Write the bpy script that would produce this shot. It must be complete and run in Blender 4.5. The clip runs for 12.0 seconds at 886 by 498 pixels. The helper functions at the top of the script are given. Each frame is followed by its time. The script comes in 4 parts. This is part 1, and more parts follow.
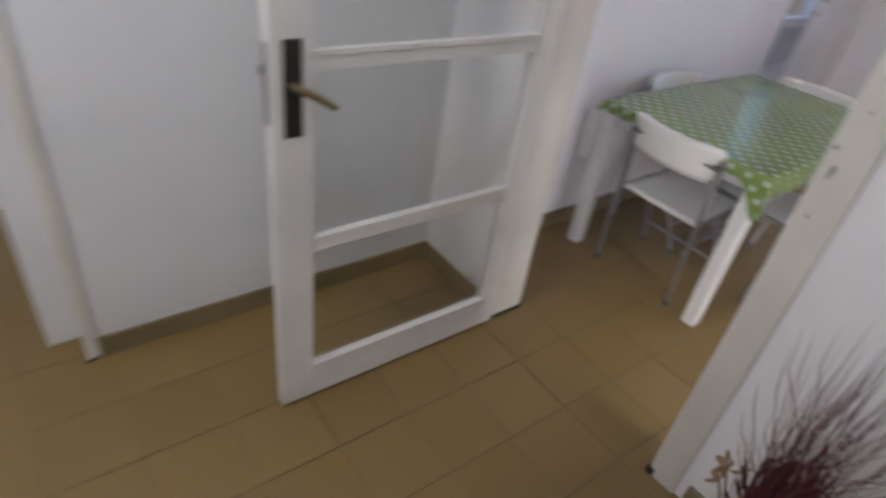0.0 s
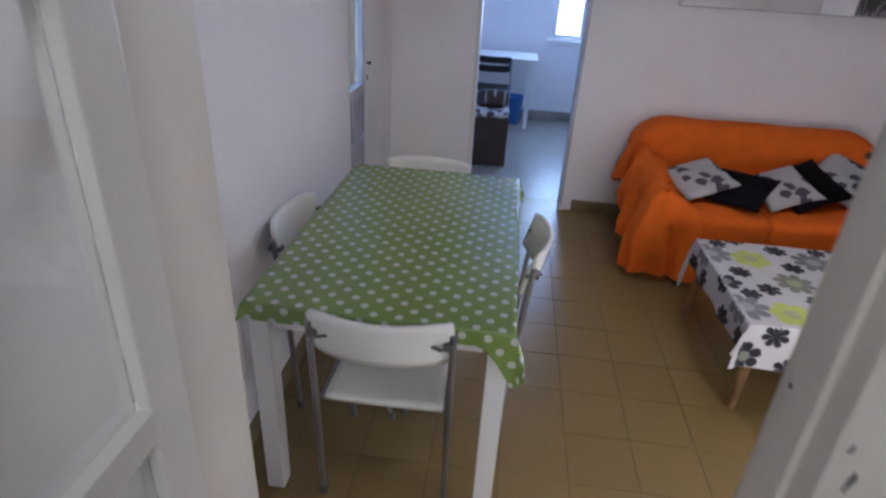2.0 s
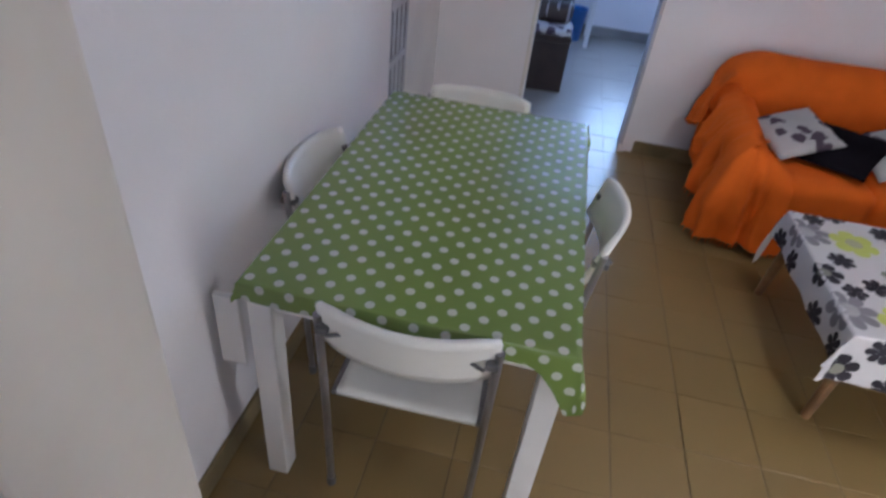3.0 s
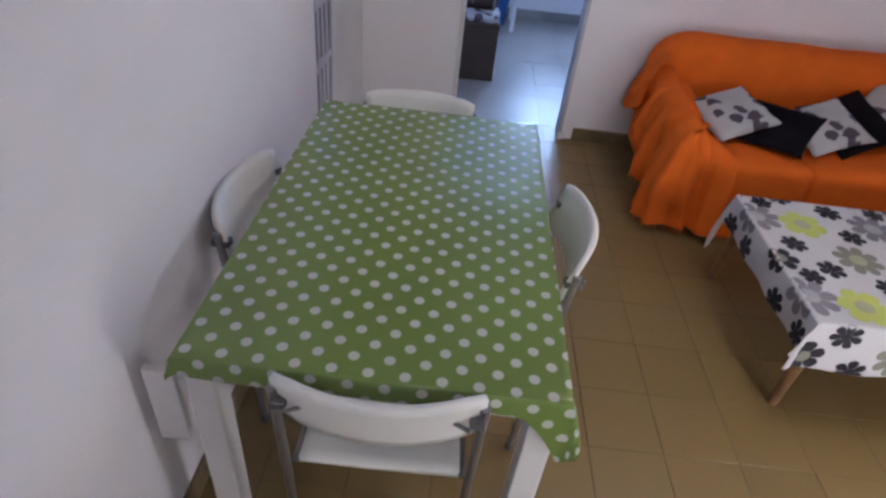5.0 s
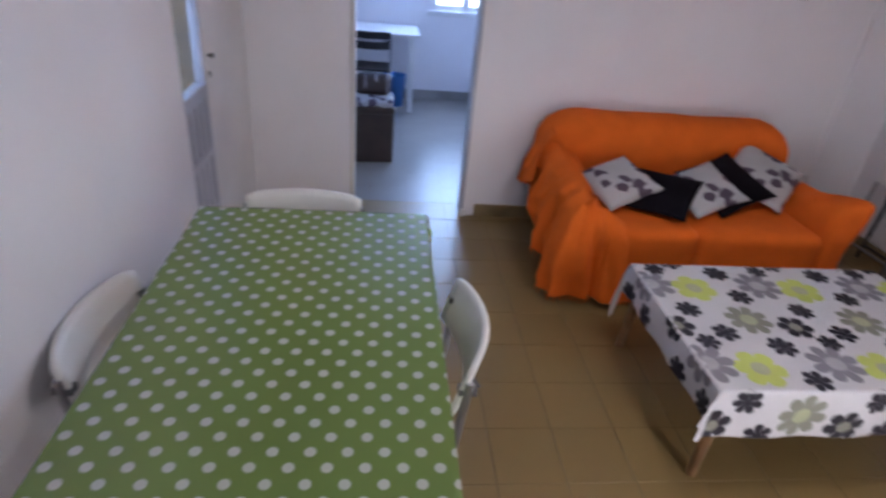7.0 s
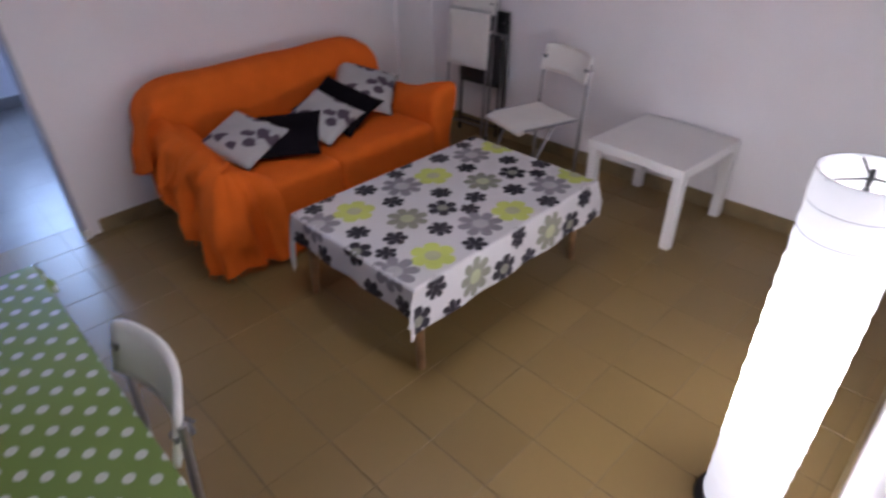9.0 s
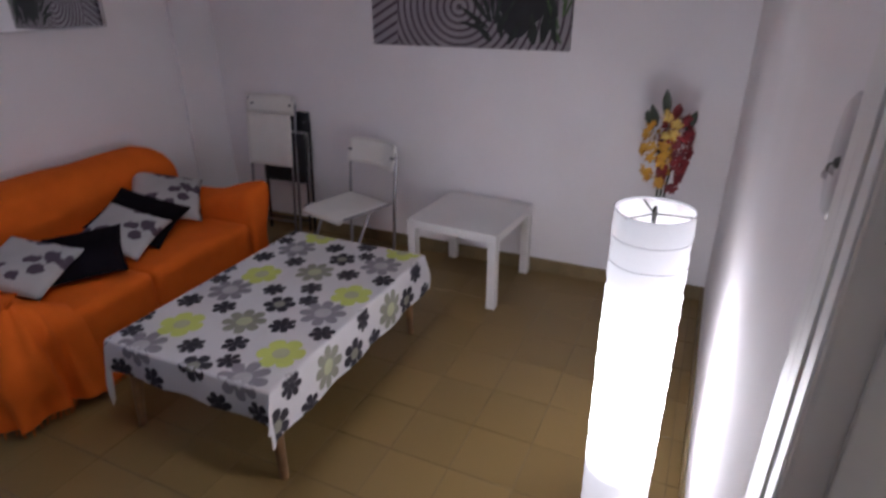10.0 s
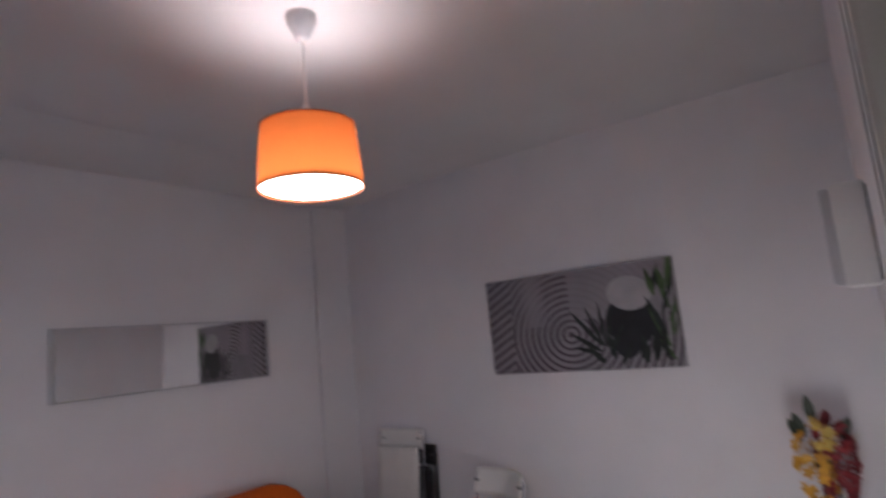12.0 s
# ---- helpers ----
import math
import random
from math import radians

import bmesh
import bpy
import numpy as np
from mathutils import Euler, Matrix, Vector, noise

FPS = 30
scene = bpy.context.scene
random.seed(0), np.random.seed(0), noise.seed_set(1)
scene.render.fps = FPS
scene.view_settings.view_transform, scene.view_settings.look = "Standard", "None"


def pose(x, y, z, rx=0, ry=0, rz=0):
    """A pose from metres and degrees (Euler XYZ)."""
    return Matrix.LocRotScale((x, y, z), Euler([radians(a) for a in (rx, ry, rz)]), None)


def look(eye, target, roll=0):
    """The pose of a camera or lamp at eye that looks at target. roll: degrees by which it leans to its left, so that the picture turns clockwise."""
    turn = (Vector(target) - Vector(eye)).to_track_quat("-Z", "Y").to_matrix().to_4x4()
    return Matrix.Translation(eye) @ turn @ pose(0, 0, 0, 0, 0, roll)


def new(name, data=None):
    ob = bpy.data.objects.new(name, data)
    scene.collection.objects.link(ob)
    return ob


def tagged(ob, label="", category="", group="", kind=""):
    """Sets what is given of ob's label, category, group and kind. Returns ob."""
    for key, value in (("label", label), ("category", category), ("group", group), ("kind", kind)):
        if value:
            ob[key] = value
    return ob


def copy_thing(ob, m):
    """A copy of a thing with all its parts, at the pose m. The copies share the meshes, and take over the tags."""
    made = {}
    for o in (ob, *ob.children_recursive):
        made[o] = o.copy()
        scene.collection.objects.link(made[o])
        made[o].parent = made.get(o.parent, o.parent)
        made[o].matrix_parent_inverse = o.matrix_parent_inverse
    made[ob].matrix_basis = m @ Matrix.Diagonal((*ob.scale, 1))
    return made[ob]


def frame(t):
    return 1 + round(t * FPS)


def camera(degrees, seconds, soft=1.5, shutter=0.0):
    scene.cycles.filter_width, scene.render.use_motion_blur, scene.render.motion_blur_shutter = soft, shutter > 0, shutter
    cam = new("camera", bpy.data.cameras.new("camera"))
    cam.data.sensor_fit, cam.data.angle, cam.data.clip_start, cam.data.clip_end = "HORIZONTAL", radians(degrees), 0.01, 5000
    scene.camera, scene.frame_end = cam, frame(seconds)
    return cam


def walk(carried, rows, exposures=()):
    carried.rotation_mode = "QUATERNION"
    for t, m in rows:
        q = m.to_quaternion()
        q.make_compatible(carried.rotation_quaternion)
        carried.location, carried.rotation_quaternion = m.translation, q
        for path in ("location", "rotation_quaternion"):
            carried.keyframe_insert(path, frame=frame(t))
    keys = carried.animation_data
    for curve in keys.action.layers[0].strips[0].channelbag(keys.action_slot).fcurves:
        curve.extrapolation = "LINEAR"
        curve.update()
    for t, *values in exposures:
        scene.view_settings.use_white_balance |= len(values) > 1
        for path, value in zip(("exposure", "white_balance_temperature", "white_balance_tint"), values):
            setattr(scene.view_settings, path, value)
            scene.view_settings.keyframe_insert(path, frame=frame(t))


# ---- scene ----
cam = camera(75.0, 12.0, soft=2.5, shutter=0.5)
PATH = [
    (0.0, (1.506, -2.126, 1.569), (0.267, -1.050, 0.426), 9.02),
    (0.5, (1.284, -1.934, 1.563), (0.465, -0.495, 0.440), 5.68),
    (1.0, (1.029, -1.695, 1.578), (0.454, -0.100, 0.518), 6.13),
    (1.5, (0.817, -1.519, 1.671), (0.574, 0.264, 0.800), 3.84),
    (2.0, (0.688, -1.322, 1.646), (0.511, 0.455, 0.745), 3.37),
    (2.5, (0.637, -1.097, 1.676), (0.426, 0.650, 0.725), 5.43),
    (2.7, (0.613, -1.006, 1.652), (0.381, 0.684, 0.608), 6.77),
    (4.3, (0.495, -0.795, 1.573), (0.253, 0.636, 0.197), 6.10),
    (4.5, (0.486, -0.771, 1.595), (0.331, 0.714, 0.264), 6.01),
    (5.0, (0.492, -0.732, 1.618), (0.483, 0.869, 0.421), 6.52),
    (5.5, (0.478, -0.713, 1.625), (0.462, 0.922, 0.473), 9.28),
    (6.0, (0.506, -0.678, 1.653), (0.564, 1.015, 0.591), 8.15),
    (6.5, (0.543, -0.630, 1.661), (0.584, 1.101, 0.658), 7.33),
    (7.0, (0.601, -0.602, 1.662), (0.827, 1.126, 0.681), 5.41),
    (7.5, (0.646, -0.607, 1.670), (1.228, 1.045, 0.706), 5.09),
    (7.7, (0.670, -0.631, 1.684), (1.343, 0.967, 0.687), 4.17),
    (9.3, (0.670, -0.522, 1.666), (2.000, 0.538, 0.614), -1.23),
    (9.5, (0.647, -0.509, 1.651), (2.105, 0.437, 0.663), -0.94),
    (10.0, (0.554, -0.476, 1.665), (2.204, 0.282, 0.827), -0.43),
    (10.5, (0.517, -0.473, 1.670), (2.292, 0.222, 1.065), -1.15),
    (11.0, (0.534, -0.504, 1.671), (2.381, 0.208, 1.381), -3.96),
    (11.5, (0.505, -0.519, 1.672), (2.314, 0.333, 1.721), -6.65),
    (12.0, (0.484, -0.585, 1.609), (2.089, 0.571, 1.905), -5.43),
]
EXPOSURES = [(0.0, 0.50, 6200, 4), (0.6, 0.27, 6150, 4), (1.5, 0.19, 6050, 4), (2.7, 0.31, 5950, 4), (4.3, 0.42, 6100, 7), (7.0, 0.45, 6050, 9), (7.7, 0.36, 6150, 12), (9.3, 0.14, 6100, 12), (10.5, -0.46, 6100, 11), (11.5, -0.58, 6150, 10), (12.0, -0.42, 6250, 9)]
walk(cam, [(t, look(eye, target, roll)) for t, eye, target, roll in PATH], EXPOSURES)

# ---- light ----
world = bpy.data.worlds.new("sky")
scene.world = world
world.use_nodes = True
wn = world.node_tree
sky = wn.nodes.new("ShaderNodeTexSky")
sky.sky_type, sky.sun_disc = "NISHITA", False
sky.sun_elevation, sky.sun_rotation = radians(35), radians(140)
wn.nodes["Background"].inputs["Strength"].default_value = 0.15
wn.links.new(sky.outputs["Color"], wn.nodes["Background"].inputs["Color"])

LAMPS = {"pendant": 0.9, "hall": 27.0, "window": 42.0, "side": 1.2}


def lamp_light(kind, name, power, colour, m, size=0.05, size_y=0.0):
    data = bpy.data.lights.new(name, kind)
    data.energy, data.color = power, colour
    if kind == "AREA":
        data.shape, data.size, data.size_y = "RECTANGLE", size, size_y
    else:
        data.shadow_soft_size = size
    ob = new(name, data)
    ob.matrix_world = m
    return ob


sun = bpy.data.lights.new("sun", "SUN")
sun.energy, sun.angle, sun.color = 2.0, radians(0.5), (1.0, 0.95, 0.88)
new("sun", sun).matrix_world = pose(0, 0, 8, 55, 0, 40)
lamp_light("POINT", "pendant_bulb_light", LAMPS["pendant"], (1.0, 0.94, 0.92), pose(1.75, 0.838, 2.156), 0.03)
# Added lamp out of view, assumed because the hallway is lit.
lamp_light("POINT", "hall_added_light", LAMPS["hall"], (0.98, 0.97, 1.0), pose(0.75, -2.85, 2.42), 0.14)
lamp_light("AREA", "window_skylight", LAMPS["window"], (0.36, 0.55, 1.0), pose(1.41, 5.60, 1.53, -90, 0, 0), 0.56, 1.1)
lamp_light("AREA", "balcony_skylight", LAMPS["side"], (0.36, 0.55, 1.0), pose(-0.29, 1.82, 1.507, 90, 0, -90), 0.30, 1.04)


# ---- materials ----
def material(name, colour, rough=0.6, metal=0.0, var=0.12, scale=4.0, bump=0.1, fine=90.0, coat=0.0, second=None, spec=0.5, island=0.0):
    """A surface with large stains and fine grain in object space. second: the colour of the stains. island: how far pieces differ."""
    m = bpy.data.materials.new(name)
    m.use_nodes = True
    n, l = m.node_tree.nodes, m.node_tree.links
    b = n["Principled BSDF"]
    tc = n.new("ShaderNodeTexCoord")
    big, small = n.new("ShaderNodeTexNoise"), n.new("ShaderNodeTexNoise")
    big.inputs["Scale"].default_value, big.inputs["Detail"].default_value = scale, 1.5 if island else 5.0
    small.inputs["Scale"].default_value, small.inputs["Detail"].default_value = fine, 3.0
    source = tc.outputs["Object"]
    if island:
        info = n.new("ShaderNodeObjectInfo")
        shift = n.new("ShaderNodeVectorMath")
        shift.operation = "MULTIPLY_ADD"
        l.new(info.outputs["Random"], shift.inputs[0])
        shift.inputs[1].default_value = (17.0, 29.0, 13.0)
        l.new(source, shift.inputs[2])
        source = shift.outputs[0]
    for x in (big, small):
        l.new(source, x.inputs["Vector"])
    ramp = n.new("ShaderNodeValToRGB")
    c2 = second or tuple(c * (1 - 2 * var) for c in colour)
    c1 = tuple(min(1, c * (1 + var)) for c in colour)
    ramp.color_ramp.elements[0].position, ramp.color_ramp.elements[1].position = (0.15, 0.85) if island else (0.33, 0.66)
    ramp.color_ramp.elements[0].color, ramp.color_ramp.elements[1].color = (*c2, 1), (*c1, 1)
    l.new(big.outputs["Fac"], ramp.inputs["Fac"])
    mix = n.new("ShaderNodeMix")
    mix.data_type, mix.blend_type = "RGBA", "OVERLAY"
    mix.inputs["Factor"].default_value = var
    l.new(ramp.outputs["Color"], mix.inputs["A"])
    l.new(small.outputs["Color"], mix.inputs["B"])
    last = mix.outputs["Result"]
    if island:
        tone = n.new("ShaderNodeMix")
        tone.data_type, tone.blend_type = "RGBA", "MULTIPLY"
        tone.inputs["Factor"].default_value = 1.0
        span = n.new("ShaderNodeMapRange")
        span.inputs["To Min"].default_value, span.inputs["To Max"].default_value = 1 - island, 1.0
        l.new(info.outputs["Random"], span.inputs["Value"])
        l.new(last, tone.inputs["A"])
        l.new(span.outputs["Result"], tone.inputs["B"])
        last = tone.outputs["Result"]
    l.new(last, b.inputs["Base Color"])
    span2 = n.new("ShaderNodeMapRange")
    span2.inputs["To Min"].default_value, span2.inputs["To Max"].default_value = max(0.02, rough - (0.02 if island else 0.08)), min(1, rough + (0.02 if island else 0.08))
    l.new(big.outputs["Fac"], span2.inputs["Value"])
    l.new(span2.outputs["Result"], b.inputs["Roughness"])
    b.inputs["Metallic"].default_value = metal
    b.inputs["Coat Weight"].default_value = coat
    b.inputs["Specular IOR Level"].default_value = spec
    if bump:
        bp = n.new("ShaderNodeBump")
        bp.inputs["Strength"].default_value, bp.inputs["Distance"].default_value = bump, 0.004
        l.new(small.outputs["Fac"], bp.inputs["Height"])
        l.new(bp.outputs["Normal"], b.inputs["Normal"])
    return m


def glow(name, colour, strength):
    m = bpy.data.materials.new(name)
    m.use_nodes = True
    b = m.node_tree.nodes["Principled BSDF"]
    b.inputs["Base Color"].default_value = (*colour, 1)
    b.inputs["Emission Color"].default_value, b.inputs["Emission Strength"].default_value = (*colour, 1), strength
    return m


WALL = material("wall_plaster", (0.84, 0.81, 0.828), 0.75, var=0.03, scale=1.3, bump=0.25, fine=45)
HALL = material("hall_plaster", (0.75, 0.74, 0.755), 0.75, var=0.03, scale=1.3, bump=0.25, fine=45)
CEIL = material("ceiling_paint", (0.74, 0.72, 0.73), 0.85, var=0.03, scale=1.0, bump=0.15, fine=40)
CREAM = material("cream_gloss_paint", (0.70, 0.652, 0.60), 0.4, var=0.05, scale=3, bump=0.12, fine=60)
WHITEP = material("white_gloss_paint", (0.78, 0.76, 0.75), 0.38, var=0.04, scale=3, bump=0.1, fine=60)
TILE = material("olive_floor_tile", (0.232, 0.153, 0.056), 0.36, var=0.02, scale=2.0, bump=0.015, fine=40, island=0.09, second=(0.220, 0.144, 0.052))
# Paler, greyer floor tile: window light on the back room floor is in its colour.
TILEB = material("daylit_floor_tile", (0.245, 0.218, 0.195), 0.34, var=0.06, scale=4.0, bump=0.05, fine=130)
GROUT = material("dark_grout", (0.150, 0.102, 0.052), 0.8, var=0.2)
SKIRT = material("tan_tile_baseboard", (0.23, 0.17, 0.085), 0.4, var=0.15, scale=6, bump=0.06)
GREYSK = material("grey_baseboard", (0.3, 0.28, 0.26), 0.5, var=0.12)
DOORP = material("off_white_door_paint", (0.74, 0.715, 0.685), 0.4, var=0.05, scale=3, bump=0.12, fine=60)
CHAIRP = material("white_chair_plastic", (0.80, 0.78, 0.74), 0.42, var=0.03, scale=5, bump=0.04)
STEEL = material("grey_steel_tube", (0.34, 0.33, 0.35), 0.36, metal=0.85, var=0.1, bump=0.02)
BRACK = material("grey_bracket_plastic", (0.13, 0.125, 0.13), 0.5, var=0.1)
BLACKP = material("black_chair_plastic", (0.012, 0.011, 0.013), 0.45, var=0.15)
LACQ = material("white_lacquer", (0.78, 0.76, 0.75), 0.5, var=0.025, scale=3, bump=0.03)
OAK = material("brown_wood", (0.24, 0.13, 0.055), 0.5, var=0.25, scale=9, bump=0.15, second=(0.13, 0.065, 0.028))
ORANGE = material("orange_throw_fabric", (0.74, 0.142, 0.016), 0.92, var=0.05, scale=9, bump=0.6, fine=230, spec=0.15, second=(0.70, 0.130, 0.014))
SOFAB = material("pale_sofa_fabric", (0.52, 0.51, 0.52), 0.9, var=0.08, bump=0.4, fine=200)
BLACKF = material("black_fabric", (0.010, 0.008, 0.011), 0.85, var=0.2, bump=0.4, fine=180, spec=0.04)
BROWNB = material("dark_brown_leatherette", (0.028, 0.015, 0.012), 0.5, var=0.2, scale=7, bump=0.2)
DARKM = material("dark_bronze_metal", (0.045, 0.036, 0.028), 0.42, metal=0.6, var=0.15)
BRASS = material("worn_brass", (0.36, 0.28, 0.16), 0.35, metal=0.8, var=0.15)
BLACKM = material("black_metal", (0.012, 0.012, 0.013), 0.4, var=0.1)
RUBBER = material("black_cable_rubber", (0.02, 0.018, 0.016), 0.6, var=0.1)
GREYBOX = material("pale_grey_panel_plastic", (0.55, 0.54, 0.56), 0.45, var=0.04)
SHUT = material("grey_shutter_paint", (0.50, 0.50, 0.55), 0.5, var=0.08)
SHUTD = material("shutter_gap_shade", (0.09, 0.09, 0.115), 0.7, var=0.1)
BLUEP = material("blue_plastic", (0.05, 0.20, 0.55), 0.4, var=0.08)
LEAFD = material("dark_green_leaf", (0.022, 0.034, 0.018), 0.5, var=0.25, scale=20)
PETALY = material("yellow_orange_petal", (0.60, 0.33, 0.035), 0.6, var=0.2, scale=25, second=(0.48, 0.22, 0.02))
PETALP = material("pale_yellow_petal", (0.60, 0.42, 0.10), 0.6, var=0.15, scale=25)
PETALR = material("dark_red_petal", (0.22, 0.014, 0.018), 0.6, var=0.25, scale=25, second=(0.10, 0.008, 0.014))
GRASSR = material("dark_red_dried_grass", (0.10, 0.016, 0.024), 0.75, var=0.3, scale=20, second=(0.055, 0.012, 0.014))
GRASSB = material("tan_dried_grass", (0.27, 0.18, 0.10), 0.8, var=0.25, scale=20)
TERRA = material("brown_pot_clay", (0.17, 0.09, 0.055), 0.6, var=0.2, scale=8)
VASEM = material("dark_vase_glaze", (0.05, 0.04, 0.04), 0.3, var=0.15)
MOTY = material("lime_yellow_print", (0.55, 0.61, 0.15), 0.7, var=0.06, bump=0.2, fine=200)
MOTG = material("grey_print", (0.25, 0.235, 0.265), 0.7, var=0.08, bump=0.2, fine=200)
MOTO = material("olive_grey_print", (0.27, 0.27, 0.215), 0.7, var=0.08, bump=0.2, fine=200)
MOTB = material("black_print", (0.022, 0.018, 0.028), 0.7, var=0.15, bump=0.2, fine=200)
MOTP = material("pale_olive_print", (0.45, 0.46, 0.28), 0.7, var=0.08, bump=0.2, fine=200)
LINING = material("crumpled_paper_lining", (0.62, 0.61, 0.63), 0.8, var=0.12, scale=22, bump=0.8, fine=60)
CLOTHW = material("white_oilcloth", (0.62, 0.60, 0.615), 0.5, var=0.03, bump=0.2, fine=220)
STONEW = material("pale_stone_print", (0.44, 0.42, 0.44), 0.6, var=0.08, scale=8)
STONED = material("dark_stone_print", (0.018, 0.018, 0.022), 0.6, var=0.2, scale=8)
LEAFP = material("green_leaf_print", (0.07, 0.12, 0.045), 0.6, var=0.3, scale=14)
LEAFK = material("dark_leaf_print", (0.02, 0.026, 0.022), 0.6, var=0.3, scale=14)
PLATE = material("grey_switch_plate", (0.60, 0.58, 0.60), 0.4, var=0.08)
DIFFUSER = glow("lit_white_diffuser", (0.98, 0.93, 0.955), 26.0)
BULB = glow("lit_bulb", (1.0, 0.93, 0.86), 4.0)
HALLG = glow("added_light_globe", (1.0, 0.92, 0.84), 3.0)


def glass_material():
    m = bpy.data.materials.new("clear_glass")
    m.use_nodes = True
    b = m.node_tree.nodes["Principled BSDF"]
    b.inputs["Base Color"].default_value = (0.96, 0.97, 0.96, 1)
    b.inputs["Transmission Weight"].default_value, b.inputs["Roughness"].default_value, b.inputs["IOR"].default_value = 1.0, 0.03, 1.45
    return m


def mirror_material():
    m = bpy.data.materials.new("mirror_silver")
    m.use_nodes = True
    b = m.node_tree.nodes["Principled BSDF"]
    b.inputs["Base Color"].default_value = (0.86, 0.86, 0.87, 1)
    b.inputs["Metallic"].default_value, b.inputs["Roughness"].default_value = 1.0, 0.015
    return m


def shade_material(name, colour, inner_mix=0.55):
    """Thin lampshade cloth that lets light through."""
    m = material(name, colour, 0.8, var=0.06, scale=6, bump=0.3, fine=150)
    n, l = m.node_tree.nodes, m.node_tree.links
    b, out = n["Principled BSDF"], n["Material Output"]
    t = n.new("ShaderNodeBsdfTranslucent")
    t.inputs["Color"].default_value = (*colour, 1)
    mx = n.new("ShaderNodeMixShader")
    mx.inputs["Fac"].default_value = inner_mix
    l.new(b.outputs["BSDF"], mx.inputs[1])
    l.new(t.outputs["BSDF"], mx.inputs[2])
    l.new(mx.outputs["Shader"], out.inputs["Surface"])
    return m


def paper_lamp_material():
    """Lit rice paper: brightest where the tubes inside stand, dimmer at the foot and the rim."""
    m = material("lit_white_paper", (0.85, 0.84, 0.82), 0.8, var=0.03, bump=0.2, fine=120)
    n, l = m.node_tree.nodes, m.node_tree.links
    b = n["Principled BSDF"]
    tc, sep, ramp = n.new("ShaderNodeTexCoord"), n.new("ShaderNodeSeparateXYZ"), n.new("ShaderNodeValToRGB")
    l.new(tc.outputs["Object"], sep.inputs[0])
    part_of = n.new("ShaderNodeMath")
    part_of.operation = "MULTIPLY"
    part_of.inputs[1].default_value = 0.8
    l.new(sep.outputs["Z"], part_of.inputs[0])
    l.new(part_of.outputs[0], ramp.inputs["Fac"])
    e = ramp.color_ramp.elements
    e[0].position, e[0].color = 0.08, (0.034, 0.033, 0.037, 1)
    e[1].position, e[1].color = 0.89, (0.030, 0.030, 0.033, 1)
    for p, c in ((0.22, (0.046, 0.045, 0.049, 1)), (0.34, (0.98, 0.94, 0.97, 1)), (0.60, (0.98, 0.94, 0.97, 1)), (0.67, (0.25, 0.24, 0.245, 1)), (0.74, (0.066, 0.064, 0.068, 1)), (0.80, (0.044, 0.043, 0.047, 1))):
        x = e.new(p)
        x.color = c
    l.new(ramp.outputs["Color"], b.inputs["Emission Color"])
    b.inputs["Emission Strength"].default_value = 16.0
    return m


GLASS, MIRROR = glass_material(), mirror_material()
SHADEO = shade_material("orange_shade_fabric", (0.46, 0.122, 0.028), 0.30)
PAPER = paper_lamp_material()


def dotted_material():
    """Green oilcloth with white dots, staggered, about 73 mm apart, laid out by the cloth's own flat coordinates."""
    m = material("green_dotted_oilcloth", (0.180, 0.262, 0.064), 0.24, var=0.04, scale=3, bump=0.08, fine=200, coat=0.35)
    n, l = m.node_tree.nodes, m.node_tree.links
    b = n["Principled BSDF"]
    b.inputs["Coat Roughness"].default_value = 0.16
    green = b.inputs["Base Color"].links[0].from_socket
    uv, sep = n.new("ShaderNodeUVMap"), n.new("ShaderNodeSeparateXYZ")
    uv.uv_map = "flat"
    l.new(uv.outputs["UV"], sep.inputs[0])

    def op(kind, a, c, d=None):
        x = n.new("ShaderNodeMath")
        x.operation = kind
        for i, v in enumerate((a, c, d)):
            if v is None:
                continue
            if isinstance(v, (int, float)):
                x.inputs[i].default_value = v
            else:
                l.new(v, x.inputs[i])
        return x.outputs[0]

    across = op("ADD", sep.outputs["X"], op("MULTIPLY", sep.outputs["Y"], -0.0175))
    along = op("ADD", sep.outputs["Y"], op("MULTIPLY", sep.outputs["X"], 0.0175))

    def dots(shift):
        ds = []
        for coord, off, pitch in ((across, 0.443, 0.0725), (along, 0.3195, 0.0750)):
            f = op("FRACT", op("ADD", op("DIVIDE", op("SUBTRACT", coord, off), pitch), 0.5 + shift + 40), 0.0)
            ds.append(op("SUBTRACT", f, 0.5))
        return op("SQRT", op("ADD", op("MULTIPLY", ds[0], ds[0]), op("MULTIPLY", ds[1], ds[1])), 0.0)

    d = op("MINIMUM", dots(0.0), dots(0.5))
    edge = n.new("ShaderNodeMapRange")
    edge.inputs["From Min"].default_value, edge.inputs["From Max"].default_value = 0.176, 0.140
    l.new(d, edge.inputs["Value"])
    mx = n.new("ShaderNodeMix")
    mx.data_type = "RGBA"
    l.new(edge.outputs["Result"], mx.inputs["Factor"])
    l.new(green, mx.inputs["A"])
    mx.inputs["B"].default_value = (0.56, 0.59, 0.51, 1)
    l.new(mx.outputs["Result"], b.inputs["Base Color"])
    return m


